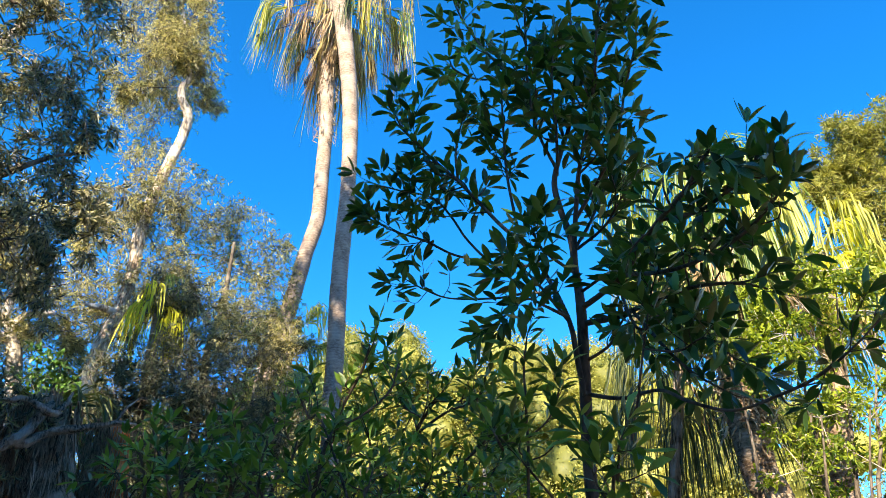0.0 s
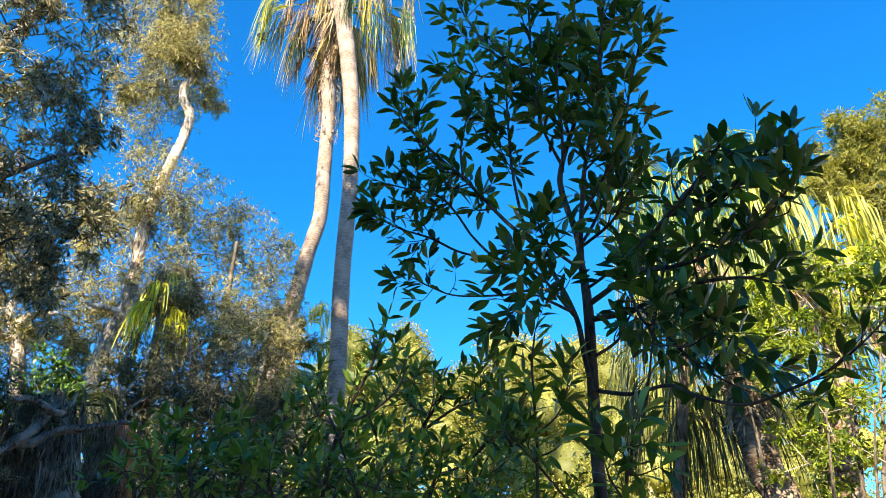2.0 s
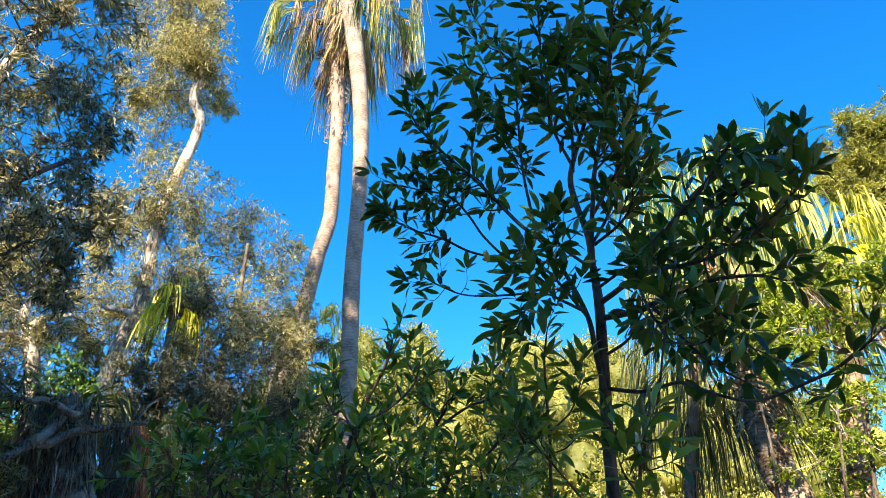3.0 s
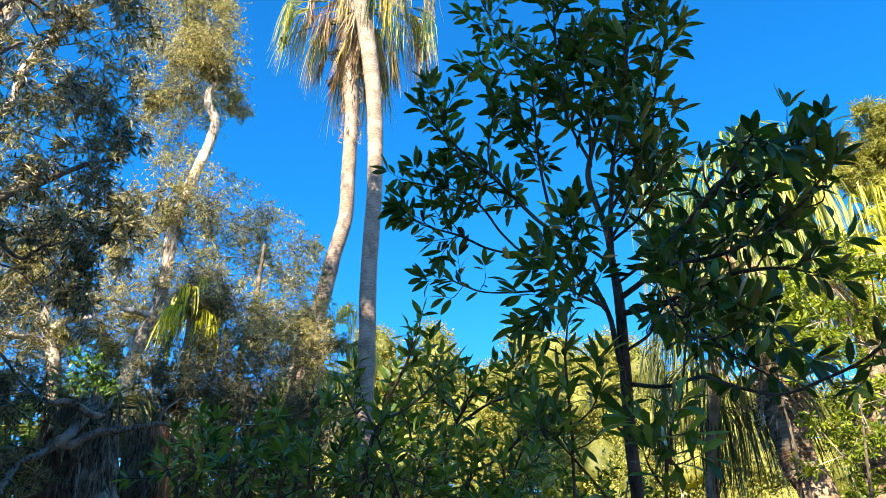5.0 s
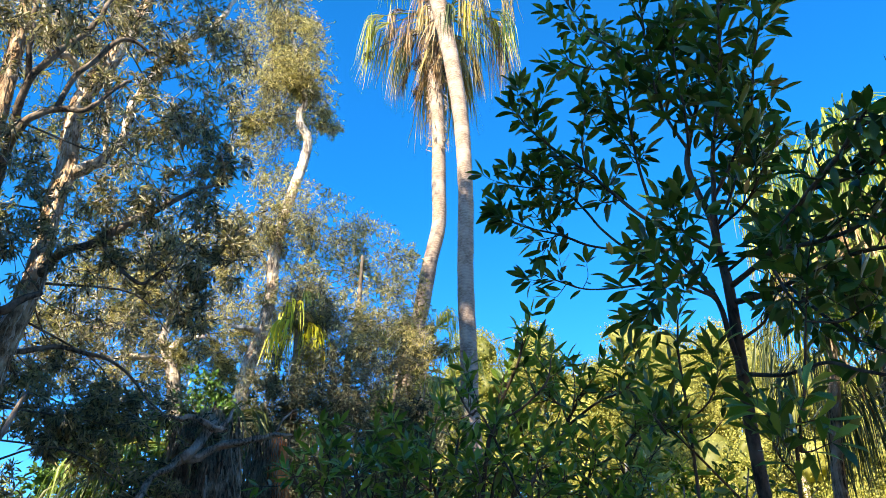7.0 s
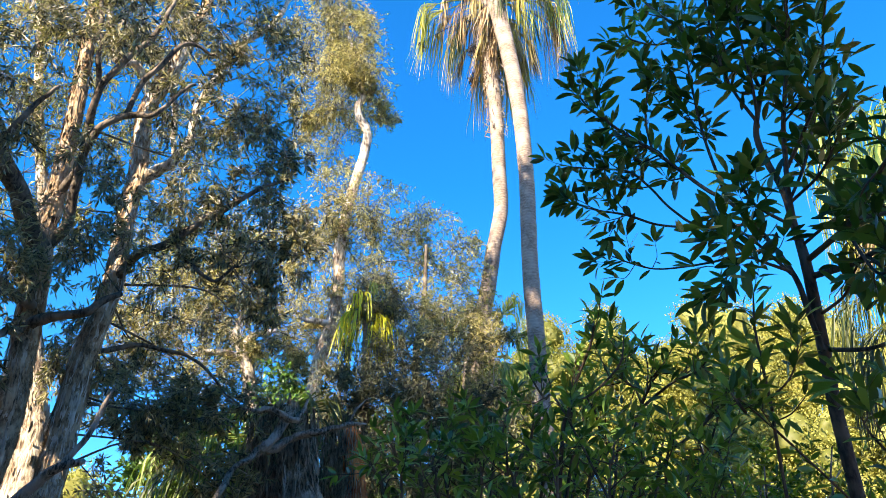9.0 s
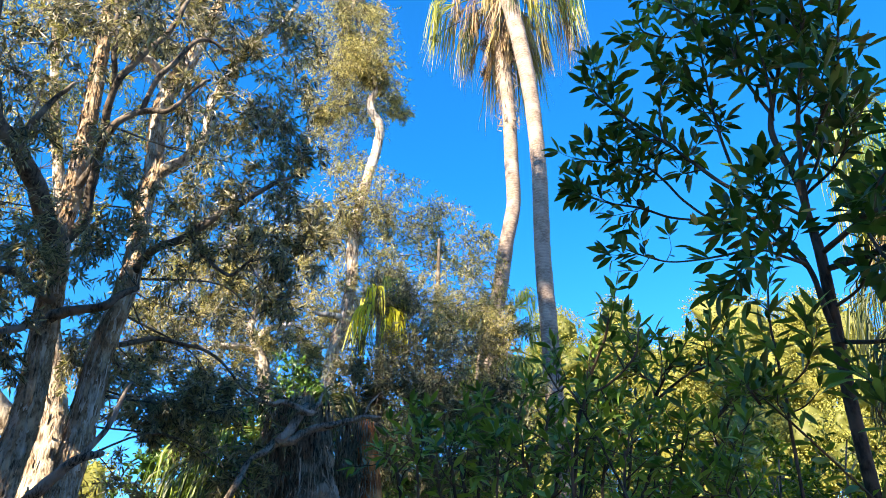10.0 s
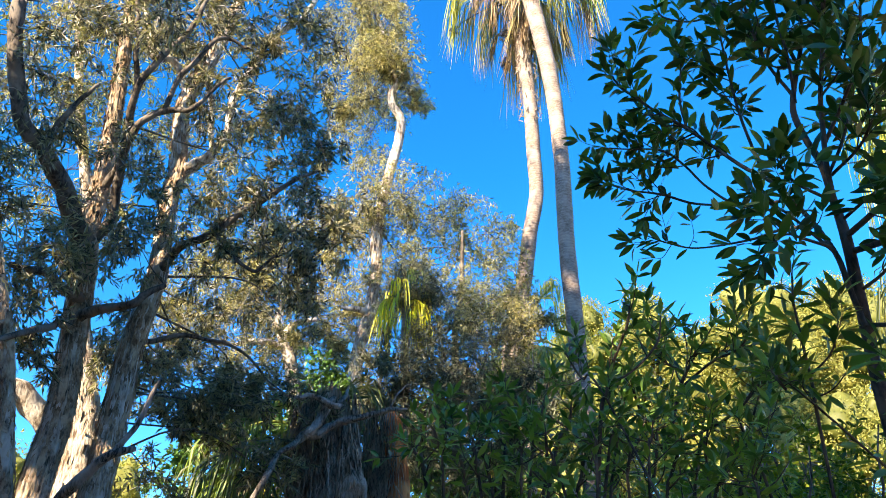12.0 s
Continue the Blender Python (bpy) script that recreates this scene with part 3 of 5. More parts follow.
def wood_tree(name, x, y, height, radius, leaf=0.2, count=26, twigs=14, mat=None, label="", group="trees round the clearing", bare=0.35, upright=False, per_twig=22, fat=1.0, tufts=0):
    """A whole tree: forked trunk and a crown of clumped leaves."""
    t = Thing(name, (x, y, 0), label, "tree", group)
    r = 0.012 * height + 0.05
    lean = rng.normal(size=2) * (0.01 if upright else 0.05) * height
    trunk = [(x, y, -0.1, r * 1.3), (x + lean[0] * 0.2, y + lean[1] * 0.2, height * 0.2, r), (x + lean[0] * 0.6, y + lean[1] * 0.6, height * 0.5, r * 0.75), (x + lean[0], y + lean[1], height * 0.85, r * 0.3)]
    t.part("trunk", limb(trunk, 9, 6, 0.08, 0.05), M_PAPER)
    limbs = [trunk]
    for k in range(5):
        z = height * (bare + 0.06 * k)
        a = k * 2.4 + rng.random()
        o = np.array((x + lean[0] * z / height, y + lean[1] * z / height, z))
        e = o + np.array((math.cos(a), math.sin(a), 0.8)) * radius * 0.75
        rows = [(*o, r * 0.4), (*((o + e) / 2 + (0, 0, 0.15 * radius)), r * 0.28), (*e, r * 0.1)]
        t.part("limb", limb(rows, 6, 5, 0.06, 0.05), M_PAPER)
        limbs.append(rows)
    zc = height * (1 + bare) / 2
    half = height * (1 - bare) / 2
    clumps = []
    for k in range(count):
        v = unit(rng.normal(size=3)) * (0.45 + 0.5 * rng.random() ** 0.5)
        taper = 1 - 0.25 * max(v[2], 0)
        clumps.append((x + lean[0] * 0.7 + v[0] * radius * taper, y + lean[1] * 0.7 + v[1] * radius * taper, zc + v[2] * half, fat * radius * (0.24 + 0.14 * rng.random())))
    if tufts:
        tufted_crown(t, clumps, leaf, tufts, mat or M_HILL)
        return t
    narrow_crown(t, clumps, limbs, leaf, per_twig, twigs, mat or M_HILL, 0.35, 6, templates=PLUMP, fine=None, twig_len=0.7)
    return t


# ---- ground ----
def ground():
    g = Geo()
    radii = np.concatenate([np.linspace(0.0, 14, 29)[1:], np.geomspace(16, 3000, 24)])
    k = 48
    ang = np.arange(k) * 2 * np.pi / k
    v = [(0, 0, 0)]
    for r in radii:
        for a in ang:
            x, y = r * math.cos(a), r * math.sin(a)
            z = 0.10 * noise.noise(Vector((x * 0.35, y * 0.35, 0))) if r < 60 else 0
            v.append((x, y, z - 0.02))
    t = [(0, 1 + j, 1 + (j + 1) % k) for j in range(k)]
    q = [(1 + i * k + j, 1 + (i + 1) * k + j, 1 + (i + 1) * k + (j + 1) % k, 1 + i * k + (j + 1) % k) for i in range(len(radii) - 1) for j in range(k)]
    g.add(v, q, t)
    ob = new("ground", g.mesh("ground", M_SOIL))
    tagged(ob, "brown forest floor strewn with dry leaf litter", "ground", kind="structure")


ground()

# ---- trees that close the place: the lit wood behind, and the wood behind the camera whose shade lies on the foreground ----
def far_wood():
    for x, y, h, r in ((-5.9, 29.6, 12.4, 2.1), (-3.5, 29.9, 14.3, 1.8), (-1.4, 30.4, 14.6, 1.7), (0.5, 30.3, 13.5, 2.0), (3.0, 30.2, 14.4, 2.7), (5.9, 29.8, 13.8, 2.6), (8.8, 29.0, 12.6, 2.6)):
        wood_tree("tree", x, y, h, r, 0.10, 28, 11, M_HILL, "sunlit olive-green tree in the wood behind the clearing", bare=0.5, upright=True, fat=1.3, tufts=1300)
    for x, y, h, r in ((1.5, 27, 9.6, 3.2), (6.5, 26, 10.4, 3.4), (11.5, 25, 11.0, 4.0), (8.6, 22.5, 8.8, 3.0), (-11.5, 23, 7.5, 3.0), (-2.6, 26.5, 9.2, 2.6)):
        wood_tree("tree", x, y, h, r, 0.095, 38 if h > 8 else 28, 8, M_HILL, "sunlit olive-green tree in the wood behind the clearing", bare=0.2, upright=True, fat=0.95, tufts=1000)
    for spot, h in (((-4.74, 23.63, 7.10), 8.2), ((-13.89, 17.23, 6.48), 6.0), ((-15.63, 15.68, 6.29), 6.0), ((-8.42, 21.53, 6.95), 8.0)):
        wood_tree("tree", spot[0], spot[1], h, 2.6, 0.09, 30, 9, M_HILL, "low sunlit tree behind the paperbarks", bare=0.05, fat=1.0, tufts=900)


def shade_wood():
    for x, y, h, r in ((-2.7, -5.6, 11.8, 3.2), (-5.2, -5.2, 12.0, 3.0), (-8.0, -3.5, 11.4, 2.3)):
        wood_tree("tree", x, y, h, r, 0.28, 34 if x > -6 else 24, 6, M_NARROW, "tall dense tree behind the viewpoint shading the clearing", group="trees behind the viewpoint", bare=0.15, upright=x < -6)
    # Two unseen trees added only to block sun from single palms.
    wood_tree("tree", -7.4, -3.9, 21.6, 0.95, 0.2, 32, 7, M_NARROW, "very tall thin-crowned tree behind the viewpoint", group="trees behind the viewpoint", bare=0.7, upright=True, per_twig=12)
    wood_tree("tree", -2.8, -6.0, 13.8, 0.95, 0.2, 22, 7, M_NARROW, "slim tall tree behind the viewpoint", group="trees behind the viewpoint", bare=0.7, upright=True, per_twig=12)


def closing_wood():
    """Lower trees that stand all round behind the viewpoint."""
    made = None
    for k in range(13):
        a = radians(168 + k * 18.0)
        d = 14.5 + 2.5 * ((k * 7) % 3)
        x, y = d * math.cos(a), d * math.sin(a)
        if made is None:
            made = wood_tree("tree", x, y, 7.5, 3.0, 0.4, 14, 4, M_HILL, "leafy tree closing the clearing behind the viewpoint", group="trees behind the viewpoint", bare=0.05)
        else:
            copy_thing(made.ob, pose(x, y, 0, 0, 0, k * 77))


far_wood()
shade_wood()
closing_wood()


# ---- tall palms ----
PALM_NEAR = [(-1.81, 12.97, 5.06, 0.160), (-1.84, 12.96, 6.00, 0.154), (-1.83, 12.96, 6.60, 0.151), (-1.85, 12.96, 8.09, 0.148), (-1.82, 12.96, 9.27, 0.148), (-1.80, 12.97, 10.15, 0.147), (-1.85, 12.96, 11.91, 0.157), (-2.02, 12.94, 13.55, 0.174), (-2.24, 12.90, 14.99, 0.184), (-2.42, 12.86, 16.20, 0.192), (-2.64, 12.82, 18.47, 0.202)]
palm("tall_palm", PALM_NEAR, "tall palm with a pale grey ringed trunk leaning slightly", PALM_NEAR[-1][:3], 18, 1.5, 1.0, 8, 0.5, "tall palms", 44, 0.016)
PALM_BACK = [(-2.99, 13.05, 6.33, 0.168), (-2.91, 13.07, 6.79, 0.155), (-2.80, 13.09, 7.28, 0.142), (-2.69, 13.22, 8.00, 0.141), (-2.57, 13.35, 8.88, 0.140), (-2.42, 13.48, 9.76, 0.139), (-2.43, 13.58, 10.68, 0.144), (-2.44, 13.67, 11.59, 0.144), (-2.46, 13.77, 12.56, 0.143), (-2.54, 13.86, 13.58, 0.162), (-2.56, 13.96, 15.02, 0.178), (-2.55, 13.96, 16.10, 0.171), (-2.56, 13.96, 16.86, 0.175)]
back_palm = palm("tall_palm", PALM_BACK, "tall palm with a curved pale trunk and shaggy skirt of fronds", PALM_BACK[-1][:3], 0, 2.15, 1.3, 0, 0.6, "tall palms")
shaggy_head(back_palm, np.array(PALM_BACK[-1][:3]) - (-0.25, 0, 1.0), (M_FROND_PALE, M_FROND_TAN, M_FROND, M_FROND_DEAD, M_FROND_SHADE, M_FROND_TAN))
for turn, reach, hang, ribbon in ((192, 1.15, 2.2, M_FROND_PALE), (203, 1.30, 1.9, M_FROND_PALE), (180, 0.95, 1.8, M_FROND_TAN), (-8, 1.30, 1.9, M_FROND), (4, 1.0, 2.3, M_FROND_DEAD)):
    frond(back_palm, (-2.45, 13.96, 15.75), turn, 4, reach, hang, 30, ribbon, 1.0, 0.45, 0.011, -0.1, sway=0.07)
fruit_stalk(back_palm, (-2.72, 13.91, 15.32), (-4.05, 13.56, 14.62), 40)
fruit_stalk(back_palm, (-2.74, 14.13, 14.65), (-3.01, 14.21, 13.89), 110)
fruit_stalk(back_palm, (-2.70, 13.80, 15.00), (-2.86, 13.60, 14.20), 90)
fruit_stalk(back_palm, (-2.45, 13.80, 14.90), (-2.20, 13.75, 14.05), 60)

# ---- weeping palm at the sunlit edge ----
PALM_SIDE = [(3.25, 8.15, 3.24, 0.173), (3.16, 8.19, 3.52, 0.168), (3.12, 8.21, 3.98, 0.189), (3.16, 8.30, 4.49, 0.207), (3.20, 8.37, 5.23, 0.181), (3.18, 8.37, 6.00, 0.152), (3.12, 8.37, 6.90, 0.106)]
side_palm = palm("weeping_palm", PALM_SIDE, "weeping palm with yellow-green ribbon fronds and a stout trunk", PALM_SIDE[-1][:3], 24, 1.45, 0.62, 8, 0.4, "weeping palms", 44, 0.012, 1.0, -45, 68, -0.02, 1.5, 0.06, (M_FROND_PALE, M_FROND), M_PALM_OLD)
PALM_EDGE = [(4.41, 9.17, 3.44, 0.144), (4.55, 9.10, 4.69, 0.140), (4.66, 9.05, 5.62, 0.136), (4.74, 9.00, 6.48, 0.101)]
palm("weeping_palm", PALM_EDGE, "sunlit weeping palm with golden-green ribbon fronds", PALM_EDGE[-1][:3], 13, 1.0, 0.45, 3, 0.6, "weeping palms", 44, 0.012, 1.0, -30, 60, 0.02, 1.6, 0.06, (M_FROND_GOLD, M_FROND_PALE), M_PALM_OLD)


def leaf_bases(thing, low, high, n=260, mat=None):
    """Dry split leaf bases and fibre that clasp the upper trunk."""
    low, high = np.array(low), np.array(high)
    g = Geo()
    f = rng.random((n, 1))
    c = low + (high - low) * f
    a = np.arange(n) * 2.4
    out = np.stack([np.cos(a), np.sin(a), np.zeros(n)], 1)
    r = c[:, 3:4] * (1.0 + 0.25 * rng.random((n, 1)))
    p = c[:, :3] + out * r
    q = p + out * (0.05 + 0.08 * rng.random((n, 1))) + np.array((0, 0, 1.0)) * (rng.random((n, 1)) * 0.35 - 0.22)
    prisms(g, p, q, 0.016, 0.005)
    thing.part("leaf_base_mass", g, mat or M_FIBRE, "dry leaf bases", kind="stuff")


leaf_bases(side_palm, PALM_SIDE[2], PALM_SIDE[4])

leaf_bases(back_palm, PALM_BACK[-6], PALM_BACK[-1], 300, M_STUMP)

# ---- paperbark with a bent top, and its lower crown ----
def bent_paperbark():
    trunk = rooted([(-5.39, 11.80, 6.07, 0.129), (-5.30, 11.85, 6.61, 0.126), (-5.19, 11.90, 7.12, 0.123), (-5.16, 12.02, 7.84, 0.116), (-5.18, 12.01, 8.49, 0.114), (-5.17, 12.12, 9.13, 0.111), (-5.07, 12.17, 9.75, 0.108), (-4.96, 12.21, 10.28, 0.105), (-4.86, 12.25, 10.82, 0.101), (-4.83, 12.26, 11.30, 0.097), (-4.98, 12.20, 11.62, 0.087), (-5.02, 12.18, 11.92, 0.076), (-4.94, 12.22, 12.24, 0.065), (-5.15, 12.13, 13.26, 0.049), (-5.47, 11.99, 14.70, 0.033)])
    trunk[:, 3] *= 0.85
    t = Thing("paperbark_tree", trunk[0] * (1, 1, 0, 0), "slender paperbark with a white S-bent upper trunk", "tree", "paperbarks")
    t.part("trunk", limb(trunk, 14, 12, 0.16, 0.0, 0.2), M_PAPER, "white papery bark")
    flakes(t, trunk[:-7], 800)
    stub = [(-5.10, 11.94, 6.99, 0.064), (-5.22, 11.83, 7.01, 0.059), (-5.37, 11.65, 7.01, 0.053), (-5.50, 11.53, 6.99, 0.044), (-5.58, 11.49, 7.02, 0.024)]
    t.part("limb", limb(stub, 8, 5, 0.1), M_PAPER, "short broken limb")
    narrow_crown(t, [(-5.44, 11.55, 12.85, 0.655), (-4.74, 12.08, 12.62, 0.476), (-5.70, 12.00, 12.55, 0.542), (-4.96, 11.74, 12.88, 0.476), (-4.98, 12.21, 12.52, 0.263), (-5.95, 13.41, 12.06, 0.504), (-5.97, 12.59, 12.05, 0.439), (-5.24, 12.64, 14.23, 0.521), (-6.32, 12.30, 13.91, 0.519), (-5.78, 12.31, 14.89, 0.799), (-4.83, 12.92, 12.25, 0.317), (-6.17, 12.55, 12.31, 0.345), (-5.82, 13.29, 12.94, 0.516), (-5.36, 12.25, 13.07, 0.321), (-5.30, 11.90, 13.90, 0.46), (-5.46, 11.80, 14.60, 0.50)], [trunk[8:]], 0.088, 10, 18, M_NARROW_LIT, 0.6, 13, fine=False)
    narrow_crown(t, [(-5.71, 12.49, 10.22, 0.510), (-4.67, 12.09, 9.40, 0.475), (-4.26, 12.65, 9.33, 0.485), (-3.73, 12.81, 8.94, 0.478), (-3.25, 12.83, 8.72, 0.377), (-4.58, 12.64, 8.73, 0.531), (-5.07, 11.98, 8.70, 0.414), (-4.96, 11.99, 9.16, 0.357), (-3.82, 12.71, 8.20, 0.569), (-3.11, 12.82, 7.92, 0.428), (-5.96, 12.70, 9.73, 0.385), (-2.83, 12.90, 7.41, 0.302), (-5.88, 12.60, 8.71, 0.436), (-5.97, 12.50, 7.88, 0.478), (-4.71, 12.19, 7.93, 0.456), (-4.82, 11.98, 7.30, 0.394), (-4.37, 12.75, 7.77, 0.414), (-6.38, 12.55, 8.80, 0.442)], [trunk[4:10]], 0.088, 9, 16, M_NARROW_LIT, 0.6, 12, fine=False)


bent_paperbark()


def grey_bush():
    trunk = rooted([(-3.60, 11.64, 5.83, 0.058), (-3.59, 11.64, 6.38, 0.055), (-3.49, 11.68, 6.96, 0.046), (-3.46, 11.68, 7.46, 0.038), (-3.44, 11.69, 8.20, 0.024)])
    t = Thing("small_tree", trunk[0] * (1, 1, 0, 0), "dense grey-green bushy tree in the shade", "tree")
    t.part("trunk", limb(trunk, 8, 6, 0.08), M_TWIG)
    # Front and lower clumps: shade comes from the darkened leaf colour.
    narrow_crown(t, [(-4.21, 10.69, 5.74, 0.468), (-3.65, 10.76, 6.10, 0.425), (-3.50, 10.63, 5.39, 0.493), (-3.00, 10.77, 5.43, 0.493), (-3.97, 10.35, 5.06, 0.404), (-3.29, 10.43, 4.85, 0.436), (-2.59, 10.64, 4.83, 0.397), (-4.07, 11.01, 6.75, 0.357), (-4.38, 10.36, 5.21, 0.329), (-3.60, 10.25, 4.36, 0.468), (-2.93, 10.50, 4.21, 0.468), (-2.32, 10.62, 4.38, 0.468)], [trunk], 0.08, 11, 27, M_BUSH_SHADE, 0.4, 12, fine=False)
    # Upper clumps: sunlight imitated by the paler olive leaf colour.
    narrow_crown(t, [(-3.18, 11.05, 6.31, 0.432), (-2.81, 11.09, 5.89, 0.425), (-2.42, 11.18, 5.92, 0.383), (-3.40, 11.01, 6.75, 0.395), (-2.31, 11.26, 6.31, 0.259), (-2.29, 11.17, 5.40, 0.376), (-2.84, 11.21, 6.66, 0.351)], [trunk], 0.08, 10, 17, M_NARROW_LIT, 0.4, 11, name="sunlit_foliage")


grey_bush()


# ---- the two paperbarks at the path, their limbs and hanging foliage ----
def near_paperbarks():
    one = rooted([(-5.73, 5.78, 2.71, 0.183), (-5.70, 5.81, 3.19, 0.173), (-5.67, 5.84, 3.54, 0.169), (-5.66, 5.85, 3.92, 0.159), (-5.67, 5.84, 4.42, 0.156), (-5.69, 5.82, 4.88, 0.153), (-5.72, 5.79, 5.44, 0.144), (-5.71, 5.80, 5.98, 0.123), (-5.71, 5.80, 6.58, 0.113), (-5.72, 5.79, 7.15, 0.103), (-5.74, 5.77, 7.78, 0.093), (-5.77, 5.74, 8.53, 0.082), (-5.84, 5.67, 9.61, 0.056)])
    one[:, 3] *= 0.73
    t = Thing("paperbark_tree", one[0] * (1, 1, 0, 0), "large paperbark with peeling grey bark and dark limbs", "tree", "paperbarks")
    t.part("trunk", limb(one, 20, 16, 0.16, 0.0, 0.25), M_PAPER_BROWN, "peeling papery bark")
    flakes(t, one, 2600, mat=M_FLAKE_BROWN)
    arms = [[(-5.72, 5.79, 5.44, 0.126), (-5.64, 5.44, 5.57, 0.098), (-5.58, 5.22, 5.75, 0.091), (-5.59, 4.92, 5.92, 0.084), (-5.63, 4.71, 6.05, 0.078), (-5.66, 4.51, 6.40, 0.073), (-5.66, 4.36, 6.82, 0.068), (-5.70, 4.31, 7.35, 0.064), (-5.76, 4.22, 7.97, 0.047)],
            [(-5.69, 5.82, 5.39, 0.063), (-5.54, 5.82, 5.69, 0.057), (-5.44, 5.78, 5.98, 0.051), (-5.33, 5.61, 6.34, 0.044), (-5.12, 5.39, 6.53, 0.040), (-4.98, 5.26, 6.82, 0.037), (-4.86, 5.23, 6.99, 0.034), (-4.65, 5.28, 7.31, 0.032), (-4.52, 5.39, 7.67, 0.026), (-4.45, 5.45, 8.11, 0.020)],
            [(-5.70, 5.81, 6.05, 0.049), (-5.49, 5.74, 6.24, 0.042), (-5.17, 5.48, 6.40, 0.041), (-4.90, 5.46, 6.60, 0.034), (-4.68, 5.52, 6.69, 0.031), (-4.48, 5.55, 6.70, 0.024), (-4.23, 5.74, 7.12, 0.016)]]
    arms += [[(-4.85, 5.51, 6.65, 0.028), (-4.71, 5.50, 6.99, 0.028), (-4.47, 5.56, 7.45, 0.026), (-4.27, 5.72, 7.63, 0.020), (-4.12, 5.82, 7.57, 0.013)],
            [(-4.98, 5.26, 6.82, 0.028), (-4.95, 5.15, 7.13, 0.028), (-5.00, 5.10, 7.56, 0.026), (-5.08, 5.02, 8.15, 0.020)],
            [(-5.60, 4.90, 5.94, 0.036), (-5.40, 4.83, 6.17, 0.030), (-5.24, 4.85, 6.41, 0.024), (-5.08, 4.87, 6.59, 0.015)]]
    arms += [[(-5.59, 5.77, 4.61, 0.060), (-5.26, 5.68, 4.60, 0.046), (-5.07, 5.71, 4.61, 0.040), (-4.88, 5.74, 4.66, 0.037), (-4.74, 5.86, 4.85, 0.026)],
            [(-5.63, 5.74, 4.58, 0.042), (-5.31, 5.21, 4.25, 0.033), (-5.22, 4.87, 4.07, 0.029), (-5.24, 4.55, 3.88, 0.023)],
            [(-5.62, 5.75, 4.79, 0.060), (-5.47, 5.33, 4.73, 0.046), (-5.38, 4.99, 4.71, 0.039), (-5.38, 4.69, 4.63, 0.027)]]
    for a in arms:
        # Limbs take the dark twig colour to stand in for shade on them.
        t.part("limb", limb(a, 9, 8, 0.16, 0.045), M_TWIG)
    narrow_crown(t, [(-5.75, 4.66, 6.95, 0.383), (-5.43, 4.83, 6.45, 0.305), (-5.54, 4.85, 5.53, 0.320), (-5.60, 4.90, 4.92, 0.312), (-5.38, 5.13, 4.94, 0.255), (-5.52, 4.98, 4.40, 0.276), (-5.21, 4.89, 7.29, 0.319), (-4.52, 4.86, 7.27, 0.305), (-5.34, 5.63, 5.17, 0.268), (-4.96, 5.61, 5.28, 0.290), (-5.03, 5.34, 5.97, 0.268), (-5.47, 5.21, 4.06, 0.166), (-5.39, 4.59, 7.37, 0.319), (-5.87, 4.50, 5.87, 0.417), (-5.89, 4.71, 4.66, 0.453), (-6.21, 4.19, 6.83, 0.574)], [one[8:], *arms], 0.092, 9, 11, M_NARROW, 0.5, 8)

    sprays = []
    for k in range(10):
        f = (k + 0.7 * rng.random()) / 10
        sprays.append((-6.0 + 2.3 * f, 4.8 + 1.85 * f, 5.3 + 0.5 * f + 3.0 * rng.random(), 0.14 + 0.08 * rng.random()))
    narrow_crown(t, sprays, [one[8:], *arms], 0.088, 9, 7, M_NARROW, 0.5, 7)

    two = rooted([(-5.37, 6.12, 2.68, 0.183), (-5.34, 6.14, 3.12, 0.173), (-5.32, 6.16, 3.48, 0.169), (-5.30, 6.18, 3.95, 0.159), (-5.28, 6.19, 4.41, 0.144), (-5.24, 6.23, 4.74, 0.140), (-5.25, 6.35, 5.24, 0.126), (-5.31, 6.43, 5.76, 0.124), (-5.38, 6.50, 6.31, 0.125), (-5.41, 6.60, 6.72, 0.132), (-5.50, 6.66, 7.21, 0.122), (-5.58, 6.72, 7.78, 0.120), (-5.57, 6.86, 8.24, 0.132), (-5.51, 7.03, 8.83, 0.113), (-5.48, 7.30, 9.68, 0.103), (-5.41, 7.36, 10.45, 0.080), (-5.37, 7.39, 11.51, 0.057)])
    two[:, 3] *= 0.73
    t = Thing("paperbark_tree", two[0] * (1, 1, 0, 0), "forked paperbark with grey-brown flaking bark", "tree", "paperbarks")
    t.part("trunk", limb(two, 20, 16, 0.16, 0.0, 0.25), M_PAPER, "flaking papery bark")
    flakes(t, two, 2800, mat=M_FLAKE_BROWN)
    arms = [[(-5.41, 6.60, 6.72, 0.077), (-5.12, 6.70, 6.93, 0.063), (-4.91, 6.73, 7.21, 0.053), (-4.81, 6.68, 7.65, 0.050), (-4.62, 6.69, 8.18, 0.048), (-4.48, 6.79, 8.66, 0.045), (-4.17, 6.97, 9.03, 0.039), (-3.98, 7.09, 9.61, 0.028)],
            [(-5.24, 6.35, 5.30, 0.057), (-4.90, 6.24, 5.48, 0.046), (-4.49, 6.18, 5.55, 0.039), (-4.21, 6.24, 5.77, 0.036), (-3.94, 6.30, 5.90, 0.030), (-3.69, 6.33, 6.10, 0.021), (-3.41, 6.48, 6.26, 0.012)]]
